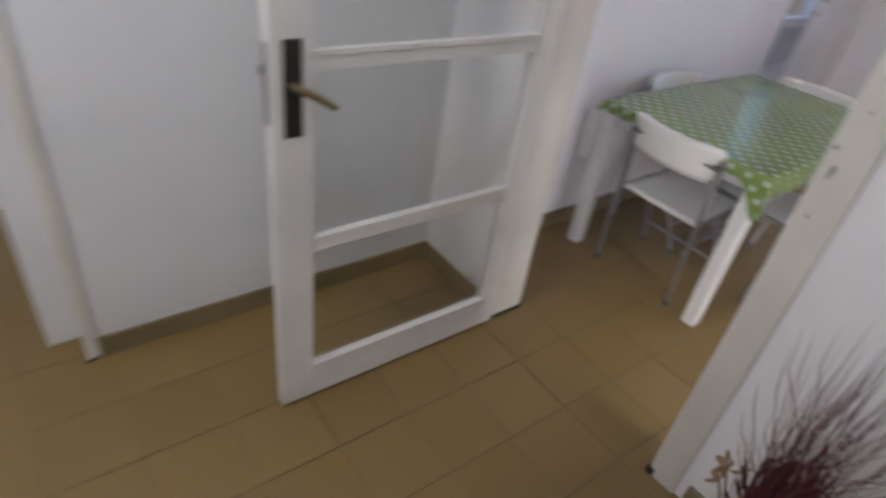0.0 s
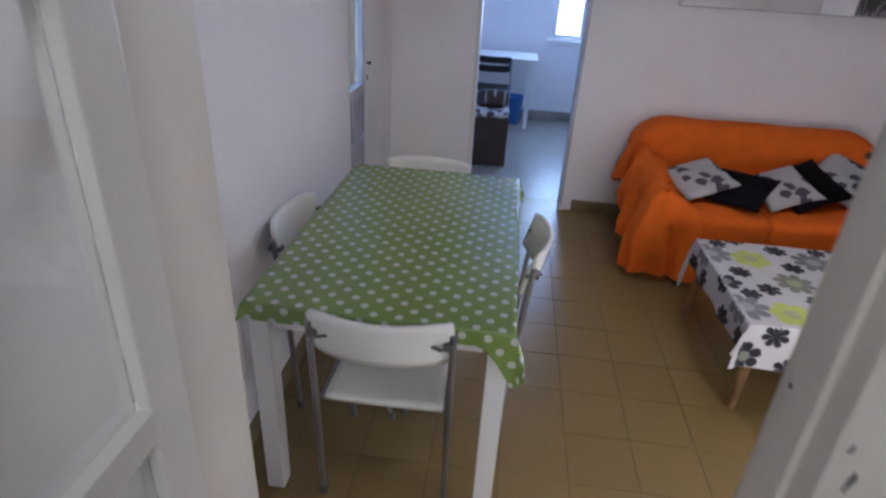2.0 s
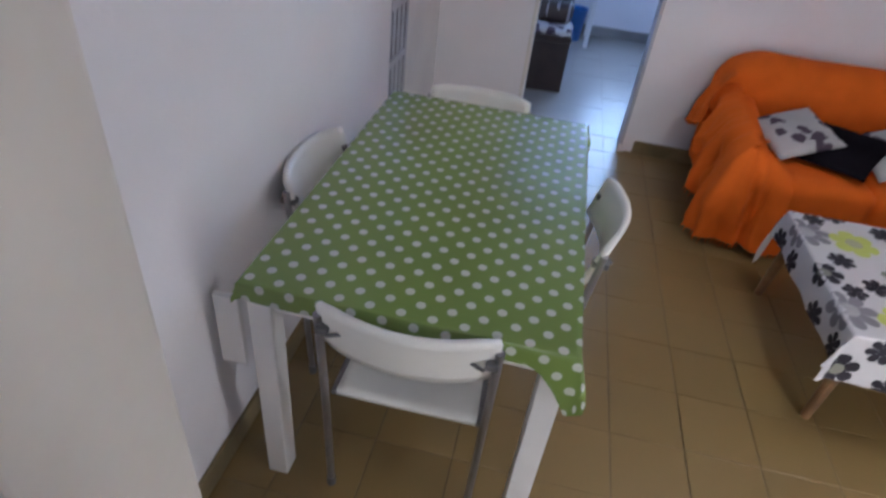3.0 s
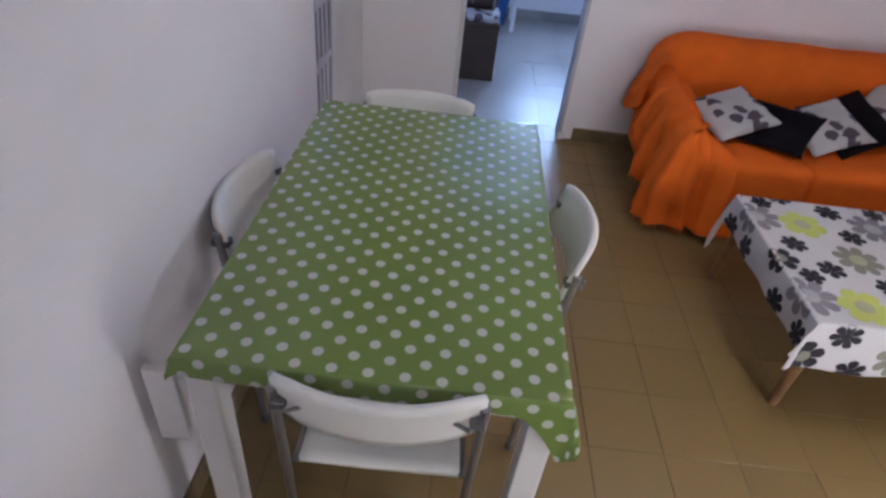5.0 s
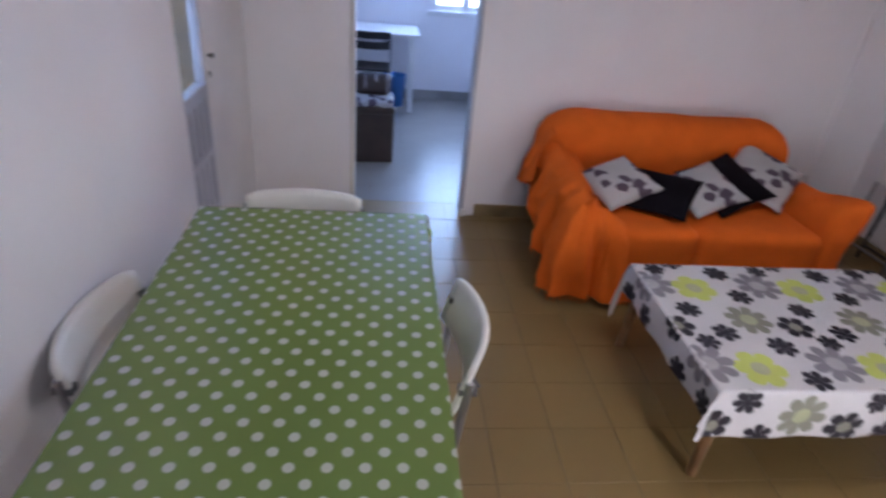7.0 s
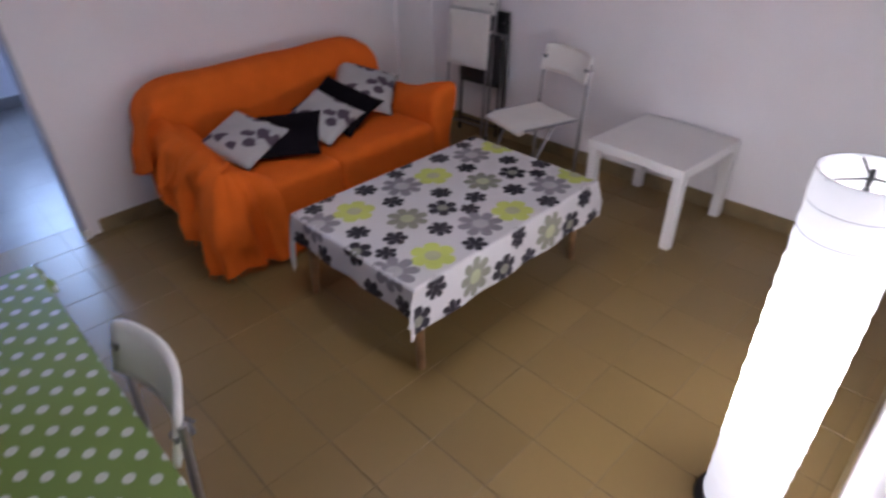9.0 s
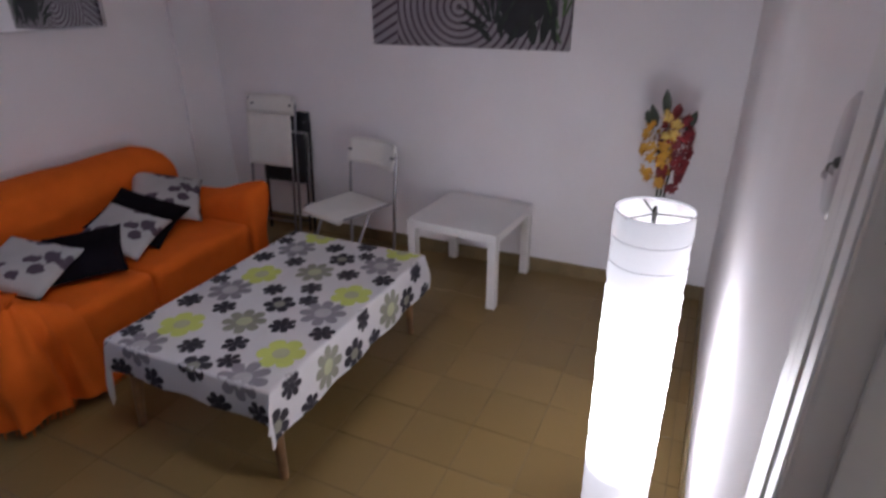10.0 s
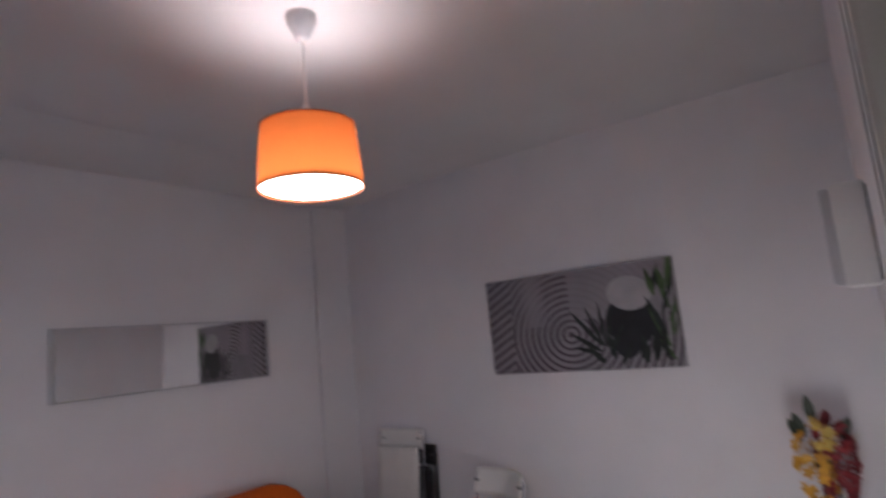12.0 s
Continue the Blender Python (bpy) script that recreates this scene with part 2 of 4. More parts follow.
def blotch_material():
    """Off-white cushion cloth with dark purple petal blotches."""
    m = material("white_cloth_dark_petals", (0.46, 0.45, 0.455), 0.85, var=0.07, bump=0.4, fine=200, spec=0.2)
    n, l = m.node_tree.nodes, m.node_tree.links
    b = n["Principled BSDF"]
    base = b.inputs["Base Color"].links[0].from_socket
    tc, warp, vor = n.new("ShaderNodeTexCoord"), n.new("ShaderNodeTexNoise"), n.new("ShaderNodeTexVoronoi")
    warp.inputs["Scale"].default_value = 14.0
    add = n.new("ShaderNodeVectorMath")
    add.operation = "MULTIPLY_ADD"
    l.new(tc.outputs["Object"], warp.inputs["Vector"])
    l.new(warp.outputs["Color"], add.inputs[0])
    add.inputs[1].default_value = (0.075, 0.075, 0.0)
    l.new(tc.outputs["Object"], add.inputs[2])
    l.new(add.outputs[0], vor.inputs["Vector"])
    vor.inputs["Scale"].default_value = 12.0
    lim = n.new("ShaderNodeMapRange")
    vor.voronoi_dimensions = "2D"
    lim.inputs["From Min"].default_value, lim.inputs["From Max"].default_value = 0.44, 0.36
    l.new(vor.outputs["Distance"], lim.inputs["Value"])
    sep, cmp, mul = n.new("ShaderNodeSeparateXYZ"), n.new("ShaderNodeMath"), n.new("ShaderNodeMath")
    l.new(vor.outputs["Color"], sep.inputs[0])
    cmp.operation, mul.operation = "GREATER_THAN", "MULTIPLY"
    l.new(sep.outputs["X"], cmp.inputs[0])
    cmp.inputs[1].default_value = 0.45
    l.new(cmp.outputs[0], mul.inputs[0])
    l.new(lim.outputs["Result"], mul.inputs[1])
    mx = n.new("ShaderNodeMix")
    mx.data_type = "RGBA"
    l.new(mul.outputs[0], mx.inputs["Factor"])
    l.new(base, mx.inputs["A"])
    mx.inputs["B"].default_value = (0.090, 0.068, 0.092, 1)
    l.new(mx.outputs["Result"], b.inputs["Base Color"])
    return m


def raked_sand_material():
    """A print of raked sand: slanted furrows at one end, rings round a centre."""
    m = material("raked_sand_print", (0.30, 0.275, 0.30), 0.55, var=0.06, scale=5, bump=0.05)
    n, l = m.node_tree.nodes, m.node_tree.links
    b = n["Principled BSDF"]
    base = b.inputs["Base Color"].links[0].from_socket
    tc, sep = n.new("ShaderNodeTexCoord"), n.new("ShaderNodeSeparateXYZ")
    l.new(tc.outputs["Object"], sep.inputs[0])

    def op(kind, a, c):
        x = n.new("ShaderNodeMath")
        x.operation = kind
        for i, v in enumerate((a, c)):
            if isinstance(v, (int, float)):
                x.inputs[i].default_value = v
            else:
                l.new(v, x.inputs[i])
        return x.outputs[0]

    across, up = op("MULTIPLY", sep.outputs["Y"], -1.0), sep.outputs["Z"]
    dx, dy = op("SUBTRACT", across, -0.035), op("SUBTRACT", up, -0.085)
    dist = op("SQRT", op("ADD", op("MULTIPLY", dx, dx), op("MULTIPLY", op("MULTIPLY", dy, dy), 1.2)), 0.0)
    ring = op("SINE", op("MULTIPLY", dist, 150.0), 0.0)
    slant = op("SINE", op("MULTIPLY", op("SUBTRACT", up, op("MULTIPLY", across, 0.55)), 115.0), 0.0)
    left = op("LESS_THAN", across, -0.43)
    pick = n.new("ShaderNodeMix")
    pick.data_type = "FLOAT"
    l.new(left, pick.inputs[0])
    l.new(ring, pick.inputs[2])
    l.new(slant, pick.inputs[3])
    dark = n.new("ShaderNodeMapRange")
    dark.inputs["From Min"].default_value, dark.inputs["From Max"].default_value = 0.0, 0.9
    l.new(pick.outputs[0], dark.inputs["Value"])
    fade = n.new("ShaderNodeMapRange")
    fade.inputs["From Min"].default_value, fade.inputs["From Max"].default_value = 0.10, 0.02
    l.new(op("ABSOLUTE", op("ADD", across, 0.27), 0.0), fade.inputs["Value"])
    upper = op("GREATER_THAN", up, -0.02)
    calm = op("MULTIPLY", op("MULTIPLY", fade.outputs["Result"], upper), 0.85)
    right = op("MULTIPLY", op("GREATER_THAN", across, -0.03), op("GREATER_THAN", up, 0.0))
    amount = op("MULTIPLY", op("MULTIPLY", dark.outputs["Result"], op("SUBTRACT", 1.0, calm)), op("SUBTRACT", 1.0, op("MULTIPLY", right, 0.9)))
    mx = n.new("ShaderNodeMix")
    mx.data_type = "RGBA"
    l.new(amount, mx.inputs["Factor"])
    l.new(base, mx.inputs["A"])
    mx.inputs["B"].default_value = (0.065, 0.042, 0.06, 1)
    l.new(mx.outputs["Result"], b.inputs["Base Color"])
    return m


DOTS, BLOTCH, SAND = dotted_material(), blotch_material(), raked_sand_material()


# ---- builders ----
def part(name, bm, mat, parent=None, label="", smooth=False):
    me = bpy.data.meshes.new(name)
    bmesh.ops.recalc_face_normals(bm, faces=bm.faces)
    bm.to_mesh(me)
    bm.free()
    me.materials.append(mat)
    if smooth:
        me.shade_smooth()
    ob = new(name, me)
    if parent is not None:
        ob.parent = parent
    if label:
        ob["label"] = label
    return ob


def thing(name, m, label, category, group="", kind=""):
    ob = new(name)
    ob.empty_display_size = 0.1
    ob.matrix_basis = m
    return tagged(ob, label, category, group, kind)


def add_box(bm, x0, x1, y0, y1, z0, z1):
    bmesh.ops.create_cube(bm, size=1, matrix=Matrix.LocRotScale(((x0 + x1) / 2, (y0 + y1) / 2, (z0 + z1) / 2), None, (x1 - x0, y1 - y0, z1 - z0)))
    return bm


def block(x0, x1, y0, y1, z0, z1, bevel=0.0, seg=2):
    bm = add_box(bmesh.new(), x0, x1, y0, y1, z0, z1)
    if bevel:
        bmesh.ops.bevel(bm, geom=bm.edges[:], offset=bevel, segments=seg, affect="EDGES", profile=0.6)
    return bm


def boxes(*rows):
    bm = bmesh.new()
    for r in rows:
        add_box(bm, *r)
    return bm


def soft_block(sx, sy, sz, radius, n=10, lump=0.0, freq=4.0, seed=0.0, centre=(0, 0, 0), sag=None):
    """A block with round edges and a slightly uneven, stuffed surface."""
    bm = bmesh.new()
    bmesh.ops.create_cube(bm, size=2)
    bmesh.ops.subdivide_edges(bm, edges=bm.edges[:], cuts=n, use_grid_fill=True)
    half = Vector((sx / 2, sy / 2, sz / 2))
    for v in bm.verts:
        p = Vector((v.co.x * half.x, v.co.y * half.y, v.co.z * half.z))
        c = Vector([max(-(h - radius), min(h - radius, q)) for q, h in zip(p, half)])
        d = p - c
        out = d.normalized() if d.length > 1e-6 else Vector((0, 0, 1))
        p = c + out * min(radius, d.length if d.length < radius else radius)
        if lump:
            p += out * lump * noise.noise(p * freq + Vector((seed, seed * 2, 0)))
        if sag:
            p = sag(p, half)
        v.co = p + Vector(centre)
    return bm


def tube(points, r, sides=10, closed_ends=True):
    """A round bar through the points."""
    pts = [Vector(p) for p in points]
    bm = bmesh.new()
    rings = []
    up = Vector((0.13, 0.31, 0.94)).normalized()
    for i, p in enumerate(pts):
        d = (pts[min(i + 1, len(pts) - 1)] - pts[max(i - 1, 0)]).normalized()
        side = d.cross(up)
        if side.length < 1e-3:
            side = d.cross(Vector((1, 0, 0)))
        side.normalize()
        other = d.cross(side)
        rr = r[i] if isinstance(r, (list, tuple)) else r
        rings.append([bm.verts.new(p + rr * (math.cos(2 * math.pi * k / sides) * side + math.sin(2 * math.pi * k / sides) * other)) for k in range(sides)])
    for a, b in zip(rings, rings[1:]):
        for k in range(sides):
            bm.faces.new((a[k], a[(k + 1) % sides], b[(k + 1) % sides], b[k]))
    if closed_ends:
        bm.faces.new(rings[0][::-1])
        bm.faces.new(rings[-1])
    return bm


def lathe(profile, sides=32, centre=(0, 0)):
    bm = bmesh.new()
    rings = [[bm.verts.new((centre[0] + r * math.cos(2 * math.pi * k / sides), centre[1] + r * math.sin(2 * math.pi * k / sides), z)) for k in range(sides)] for r, z in profile]
    for a, b in zip(rings, rings[1:]):
        for k in range(sides):
            bm.faces.new((a[k], a[(k + 1) % sides], b[(k + 1) % sides], b[k]))
    return bm


def sheet(nu, nv, place, thick=0.0):
    """A grid of nu x nv faces with its points from place(u, v), u and v from 0 to 1."""
    bm = bmesh.new()
    g = [[bm.verts.new(place(i / nu, j / nv)) for j in range(nv + 1)] for i in range(nu + 1)]
    for i in range(nu):
        for j in range(nv):
            bm.faces.new((g[i][j], g[i + 1][j], g[i + 1][j + 1], g[i][j + 1]))
    if thick:
        bmesh.ops.recalc_face_normals(bm, faces=bm.faces)
        bmesh.ops.solidify(bm, geom=bm.faces[:], thickness=thick)
    return bm


# ---- the setting ----
H = 2.75
SOUTH, NORTH, WEST, EAST = -0.62, 2.79, -0.135, 3.79


def wall(name, label, mat, *rows):
    return tagged(part(name, boxes(*rows), mat), label, "wall", kind="structure")


wall("wall_west", "white plastered living room wall beside the dining table", WALL, (-0.28, WEST, -0.62, 1.62, -0.02, H), (-0.28, WEST, 1.62, NORTH, 2.1, H))
wall_north = wall("wall_north", "white plastered wall behind the sofa with a doorway", WALL, (-0.28, 0.42, NORTH, 2.91, -0.02, H), (0.42, 1.15, NORTH, 2.91, 2.06, H), (1.15, 3.91, NORTH, 2.91, -0.02, H))
wall("wall_column", "white plastered corner column beside the sofa", WALL, (3.45, EAST, 2.762, NORTH, -0.02, H))
wall_east = wall("wall_east", "white plastered wall with a picture and chairs", WALL, (EAST, 3.91, -0.755, NORTH, -0.02, H))
wall_south = wall("wall_south", "white plastered wall with the entrance doorway", WALL, (-0.28, 0.21, -0.755, SOUTH, -0.02, H), (0.21, 1.19, -0.755, SOUTH, 2.14, H), (1.19, EAST, -0.755, SOUTH, -0.02, H))
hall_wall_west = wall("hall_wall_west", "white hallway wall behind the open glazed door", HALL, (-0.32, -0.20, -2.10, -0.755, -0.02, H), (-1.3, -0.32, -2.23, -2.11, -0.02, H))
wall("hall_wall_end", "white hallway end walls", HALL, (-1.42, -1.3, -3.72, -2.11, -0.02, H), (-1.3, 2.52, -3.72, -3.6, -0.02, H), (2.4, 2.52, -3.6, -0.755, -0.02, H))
wall("bedroom_wall_west", "pale wall of the back room", WALL, (-0.40, -0.28, 2.91, 5.70, -0.02, H))
wall("bedroom_wall_east", "pale wall of the back room", WALL, (2.1, 2.22, 2.91, 5.70, -0.02, H))
WX0, WX1, WZ0, WZ1 = 1.08, 1.74, 0.90, 2.15
wall("bedroom_wall_north", "pale wall of the back room with a bright window", WALL, (-0.28, WX0, 5.58, 5.70, -0.02, H), (WX1, 2.1, 5.58, 5.70, -0.02, H), (WX0, WX1, 5.58, 5.70, -0.02, WZ0), (WX0, WX1, 5.58, 5.70, WZ1, H))
tagged(part("ceiling", boxes((-0.28, 3.91, -0.755, 2.91, H, H + 0.1)), CEIL), "white plastered living room ceiling", "ceiling", kind="structure")
bm = bmesh.new()
rim = [[bm.verts.new((x, y, z)) for y, z in ((2.22, H - 0.003), (NORTH - 0.003, H - 0.055), (NORTH - 0.003, H - 0.003))] for x in (-0.13, EAST - 0.003)]
bm.faces.new(rim[0])
bm.faces.new(rim[1][::-1])
for k in range(3):
    bm.faces.new((rim[0][k], rim[1][k], rim[1][(k + 1) % 3], rim[0][(k + 1) % 3]))
tagged(part("ceiling_cove", bm, CEIL), "sloping plastered strip where the ceiling meets the wall", "ceiling", kind="structure")
tagged(part("hall_ceiling", boxes((-1.42, 2.52, -3.72, -0.755, H, H + 0.1)), CEIL), "white plastered hallway ceiling", "ceiling", kind="structure")
tagged(part("bedroom_ceiling", boxes((-0.40, 2.22, 2.91, 5.70, H, H + 0.1)), CEIL), "white ceiling of the back room", "ceiling", kind="structure")
floor = tagged(part("floor", boxes((-1.42, 3.91, -3.72, 5.70, -0.12, -0.0028)), GROUT), "worn olive brown square floor tiles with dark joints", "floor", kind="structure")
tagged(part("ground", boxes((-60, 60, -60, 60, -0.5, -0.4)), GROUT), "plain ground outside below the windows", "ground", kind="structure")


def skirting(name, mat, *rows):
    bm = boxes(*rows)
    bmesh.ops.bevel(bm, geom=[e for e in bm.edges if all(v.co.z > 0.05 for v in e.verts)], offset=0.004, segments=1, affect="EDGES")
    return tagged(part(name, bm, mat), "low tan ceramic baseboard along the wall", "baseboard", kind="structure")


S = 0.013
skirting("baseboard_west", SKIRT, (WEST, WEST + S, SOUTH, 1.60, -0.01, 0.085))
skirting("baseboard_north", SKIRT, (1.22, 3.45, NORTH - S, NORTH, -0.01, 0.085))
skirting("baseboard_east", SKIRT, (EAST - S, EAST, SOUTH, 2.762, -0.01, 0.085))
skirting("baseboard_south", SKIRT, (1.30, EAST - S, SOUTH, SOUTH + S, -0.01, 0.085))
skirting("hall_baseboard_west", SKIRT, (-0.20, -0.20 + S, -2.10, -0.77, -0.01, 0.085))
skirting("hall_baseboard_north", SKIRT, (-0.20, 0.19, -0.768, -0.755, -0.01, 0.085), (1.235, 2.4, -0.768, -0.755, -0.01, 0.085))
skirting("bedroom_baseboard", GREYSK, (-0.28, 2.1, 5.565, 5.58, -0.01, 0.10))


# entrance door frame: lining, casings on both faces with a stepped moulding
def casing(x0, x1, y_wall, out, z1=2.14):
    """A moulded upright board on a wall face; out is +1 towards +y."""
    w = x1 - x0
    bm = bmesh.new()
    for a, b, d in ((0.0, 1.0, 0.005), (0.04, 0.27, 0.011), (0.35, 0.61, 0.013), (0.69, 0.97, 0.011)):
        y0, y1 = sorted((y_wall, y_wall + out * d))
        add_box(bm, x0 + a * w, x0 + b * w, y0, y1, 0.0, z1)
    return bm


side_frame = thing("hall_door_frame", pose(0, 0, 0), "cream painted door frame at the end of the hallway wall", "door frame", kind="structure")
part("jamb", block(-0.32, -0.197, -2.135, -2.10, 0, 2.10, 0.006), CREAM, side_frame)
part("casing", block(-0.197, -0.184, -2.135, -2.095, 0, 2.14, 0.004), CREAM, side_frame)
part("foot_mark", block(-0.30, -0.182, -2.138, -2.10, 0, 0.012, 0.002), BLACKM, side_frame, "black scuffed foot")


frame_ob = thing("door_frame", pose(0, 0, 0), "cream gloss painted entrance door frame, chipped at the foot", "door frame", kind="structure")
part("jamb", block(0.21, 0.295, -0.765, -0.60, 0, 2.10, 0.006), CREAM, frame_ob)
part("jamb", block(1.11, 1.19, -0.765, -0.612, 0, 2.10, 0.006), CREAM, frame_ob)
part("jamb_head", block(0.295, 1.11, -0.765, -0.60, 2.06, 2.14, 0.006), CREAM, frame_ob)
part("door_stop", block(1.099, 1.11, -0.72, -0.65, 0, 2.06, 0.003), CREAM, frame_ob)
part("casing", casing(1.112, 1.245, SOUTH, 1), WHITEP, frame_ob)
part("casing", casing(0.185, 0.285, SOUTH, 1), WHITEP, frame_ob)
part("casing", block(1.116, 1.205, -0.767, -0.755, 0, 2.14, 0.003), CREAM, frame_ob)
for z, y in ((0.62, -0.67), (0.95, -0.68), (1.16, -0.66), (1.47, -0.63)):
    part("lock_hole", block(1.0975, 1.101, y - 0.003, y + 0.003, z - 0.004, z + 0.004, 0.001), DARKM, frame_ob, "dark chipped keep in the jamb")
for x, z, w, h in ((1.140, 1.108, 0.004, 0.016), (1.124, 1.160, 0.003, 0.009), (1.142, 1.000, 0.002, 0.006), (1.146, 1.310, 0.002, 0.004), (1.150, 1.245, 0.002, 0.003)):
    bm = bmesh.new()
    ring = [bm.verts.new((x + w * (1 + 0.35 * math.sin(3 * a + z * 40)) * math.cos(a) + 0.2 * h * math.sin(a), -0.7684, z + h * (1 + 0.25 * math.cos(2 * a + x * 90)) * math.sin(a))) for a in [2 * math.pi * k / 11 for k in range(11)]]
    bm.faces.new(ring)
    part("paint_chip", bm, BRACK, frame_ob, "dark spot where the paint has chipped")
part("foot_mark", block(1.103, 1.130, -0.772, -0.75, 0.0, 0.03, 0.002), BLACKM, frame_ob, "black scuffed foot")
part("foot_mark", block(0.285, 0.299, -0.770, -0.597, 0.0, 0.018, 0.002), BLACKM, frame_ob, "black scuffed foot")

# the glazed leaf, open at a right angle into the hallway
door_one = thing("door_1", pose(0.29, -0.775, 0), "white glazed wooden door standing open into the hallway", "door", kind="structure")
LEN = 0.885
X0, X1 = -0.02, 0.02
part("stile", block(X0, X1, -LEN, -LEN + 0.105, 0.012, 2.05, 0.005), DOORP, door_one)
part("stile", block(X0, X1, -0.075, 0, 0.012, 2.05, 0.005), DOORP, door_one)
for z0, z1 in ((0.012, 0.142), (0.600, 0.638), (1.105, 1.145), (1.620, 1.660), (1.95, 2.05)):
    bm = block(X0, X1, -LEN + 0.105, -0.075, z0, z1, 0.004)
    rail = part("rail", bm, DOORP, door_one)
    part("glazing_bead", boxes((X1 - 0.016, X1 + 0.004, -LEN + 0.105, -0.075, z1, z1 + 0.012)), DOORP, rail)
for z0, z1 in ((0.142, 0.600), (0.638, 1.105), (1.145, 1.620), (1.660, 1.95)):
    pane = part("pane", block(-0.003, 0.003, -LEN + 0.105, -0.075, z0, z1), GLASS, door_one, "clear glass pane")
    pane.visible_shadow = False
for side in (1, -1):
    plate = part("handle_plate", block(*sorted((side * 0.020, side * 0.027)), -LEN + 0.03, -LEN + 0.075, 0.955, 1.185, 0.004), DARKM if side > 0 else STEEL, door_one, "dark bronze lock plate")
    y = -LEN + 0.052
    part("lever", tube([(side * 0.027, y, 1.085), (side * 0.062, y, 1.085), (side * 0.068, y + 0.016, 1.079), (side * 0.068, y + 0.05, 1.060), (side * 0.066, y + 0.088, 1.034)], [0.009, 0.009, 0.010, 0.010, 0.008]), BRASS, plate, "worn brass lever")

part("lock_faceplate", block(-0.013, 0.013, -LEN - 0.003, -LEN, 0.985, 1.175, 0.002), STEEL, door_one, "grey steel lock plate on the edge")
part("latch", block(-0.007, 0.007, -LEN - 0.014, -LEN - 0.002, 1.105, 1.125, 0.002), STEEL, door_one, "steel latch")

# inner doorway to the back room
inner = thing("inner_door_frame", pose(0, 0, 0), "narrow painted frame of the doorway to the back room", "door frame", kind="structure")
part("jamb", block(0.42, 0.445, 2.775, 2.92, 0, 2.06, 0.003), CREAM, inner)
# Right jamb's shade is put into its colour; the left one is cream.
part("jamb", block(1.13, 1.15, 2.775, 2.92, 0, 2.06, 0.003), SHUT, inner, "jamb in a grey-blue that stands for its shade")
part("jamb_head", block(0.445, 1.13, 2.775, 2.92, 2.035, 2.06, 0.003), CREAM, inner)
part("threshold_block", block(1.125, 1.165, 2.765, 2.782, 0, 0.05, 0.003), WHITEP, inner)

# the pair of leaves in the west wall: a narrow glazed, louvred one and a flat one
pair = thing("door_2", pose(-0.175, 0, 0), "white balcony double door with one louvred glazed leaf", "door", kind="structure")
narrow = part("louvred_leaf", boxes((-0.02, 0.02, 1.625, 1.67, 0.01, 2.1), (-0.02, 0.02, 1.97, 2.00, 0.01, 2.1), (-0.02, 0.02, 1.67, 1.97, 0.01, 0.09), (-0.02, 0.02, 1.67, 1.97, 2.03, 2.1)), SHUT, pair, "grey painted leaf frame")
part("leaf_sill", block(-0.02, 0.03, 1.67, 1.97, 0.93, 0.985, 0.004), SHUT, narrow)
for z in (0.40, 0.66):
    part("louvre_rail", block(-0.02, 0.02, 1.67, 1.97, z, z + 0.035, 0.003), SHUT, narrow)
for k in range(4):
    y = 1.685 + k * 0.075
    part("louvre_slat", boxes((-0.012, 0.012, y, y + 0.045, 0.09, 0.93)), SHUT, narrow)
# Dark sheet behind the slats paints in the shade of their gaps.
part("louvre_back", boxes((-0.019, -0.015, 1.67, 1.97, 0.09, 0.93)), SHUTD, narrow, "dark sheet for the shade between the slats")
gp = part("pane", boxes((-0.003, 0.003, 1.67, 1.97, 0.985, 2.03)), GLASS, narrow, "clear glass pane")
gp.visible_shadow = False
flat = part("flat_leaf", block(-0.02, 0.02, 2.005, 2.785, 0.01, 2.1, 0.004), WHITEP, pair, "plain white leaf")
part("door_knob", tube([(0.02, 2.06, 1.08), (0.034, 2.06, 1.08), (0.038, 2.06, 1.08), (0.044, 2.06, 1.08)], [0.006, 0.006, 0.013, 0.010]), DARKM, flat, "small dark knob")
part("keyhole_plate", block(0.02, 0.024, 2.052, 2.070, 0.985, 1.012, 0.002), DARKM, flat, "small dark keyhole plate")

# back room window
win = thing("window_1", pose(0, 0, 0), "white two-leaf window, bright with daylight", "window", kind="structure")
part("window_frame", boxes((WX0, WX0 + 0.04, 5.590, 5.650, WZ0, WZ1), (WX1 - 0.04, WX1, 5.590, 5.650, WZ0, WZ1), (WX0 + 0.04, WX1 - 0.04, 5.590, 5.650, WZ0, WZ0 + 0.045), (WX0 + 0.04, WX1 - 0.04, 5.590, 5.650, WZ1 - 0.045, WZ1), (1.375, 1.445, 5.580, 5.650, WZ0 + 0.045, WZ1 - 0.045)), WHITEP, win)
part("window_sill", block(WX0 - 0.05, WX1 + 0.05, 5.545, 5.590, WZ0 - 0.055, WZ0 - 0.005, 0.005), WHITEP, win)
for a, b in ((WX0 + 0.04, 1.375), (1.445, WX1 - 0.04)):
    p = part("pane", boxes((a, b, 5.615, 5.619, WZ0 + 0.045, WZ1 - 0.045)), GLASS, win, "clear glass pane")
    p.visible_shadow = False


# bright daylight outside the two openings
SKYW = glow("bright_daylight_sky", (0.80, 0.90, 1.0), 2.6)
SKYB = glow("pale_blue_sky", (0.50, 0.68, 1.0), 0.6)
tagged(part("backdrop", boxes((-1.5, 4.0, 7.0, 7.02, -0.3, 4.0)), SKYW), "bright hazy daylight beyond the back room window", "sky", kind="structure")
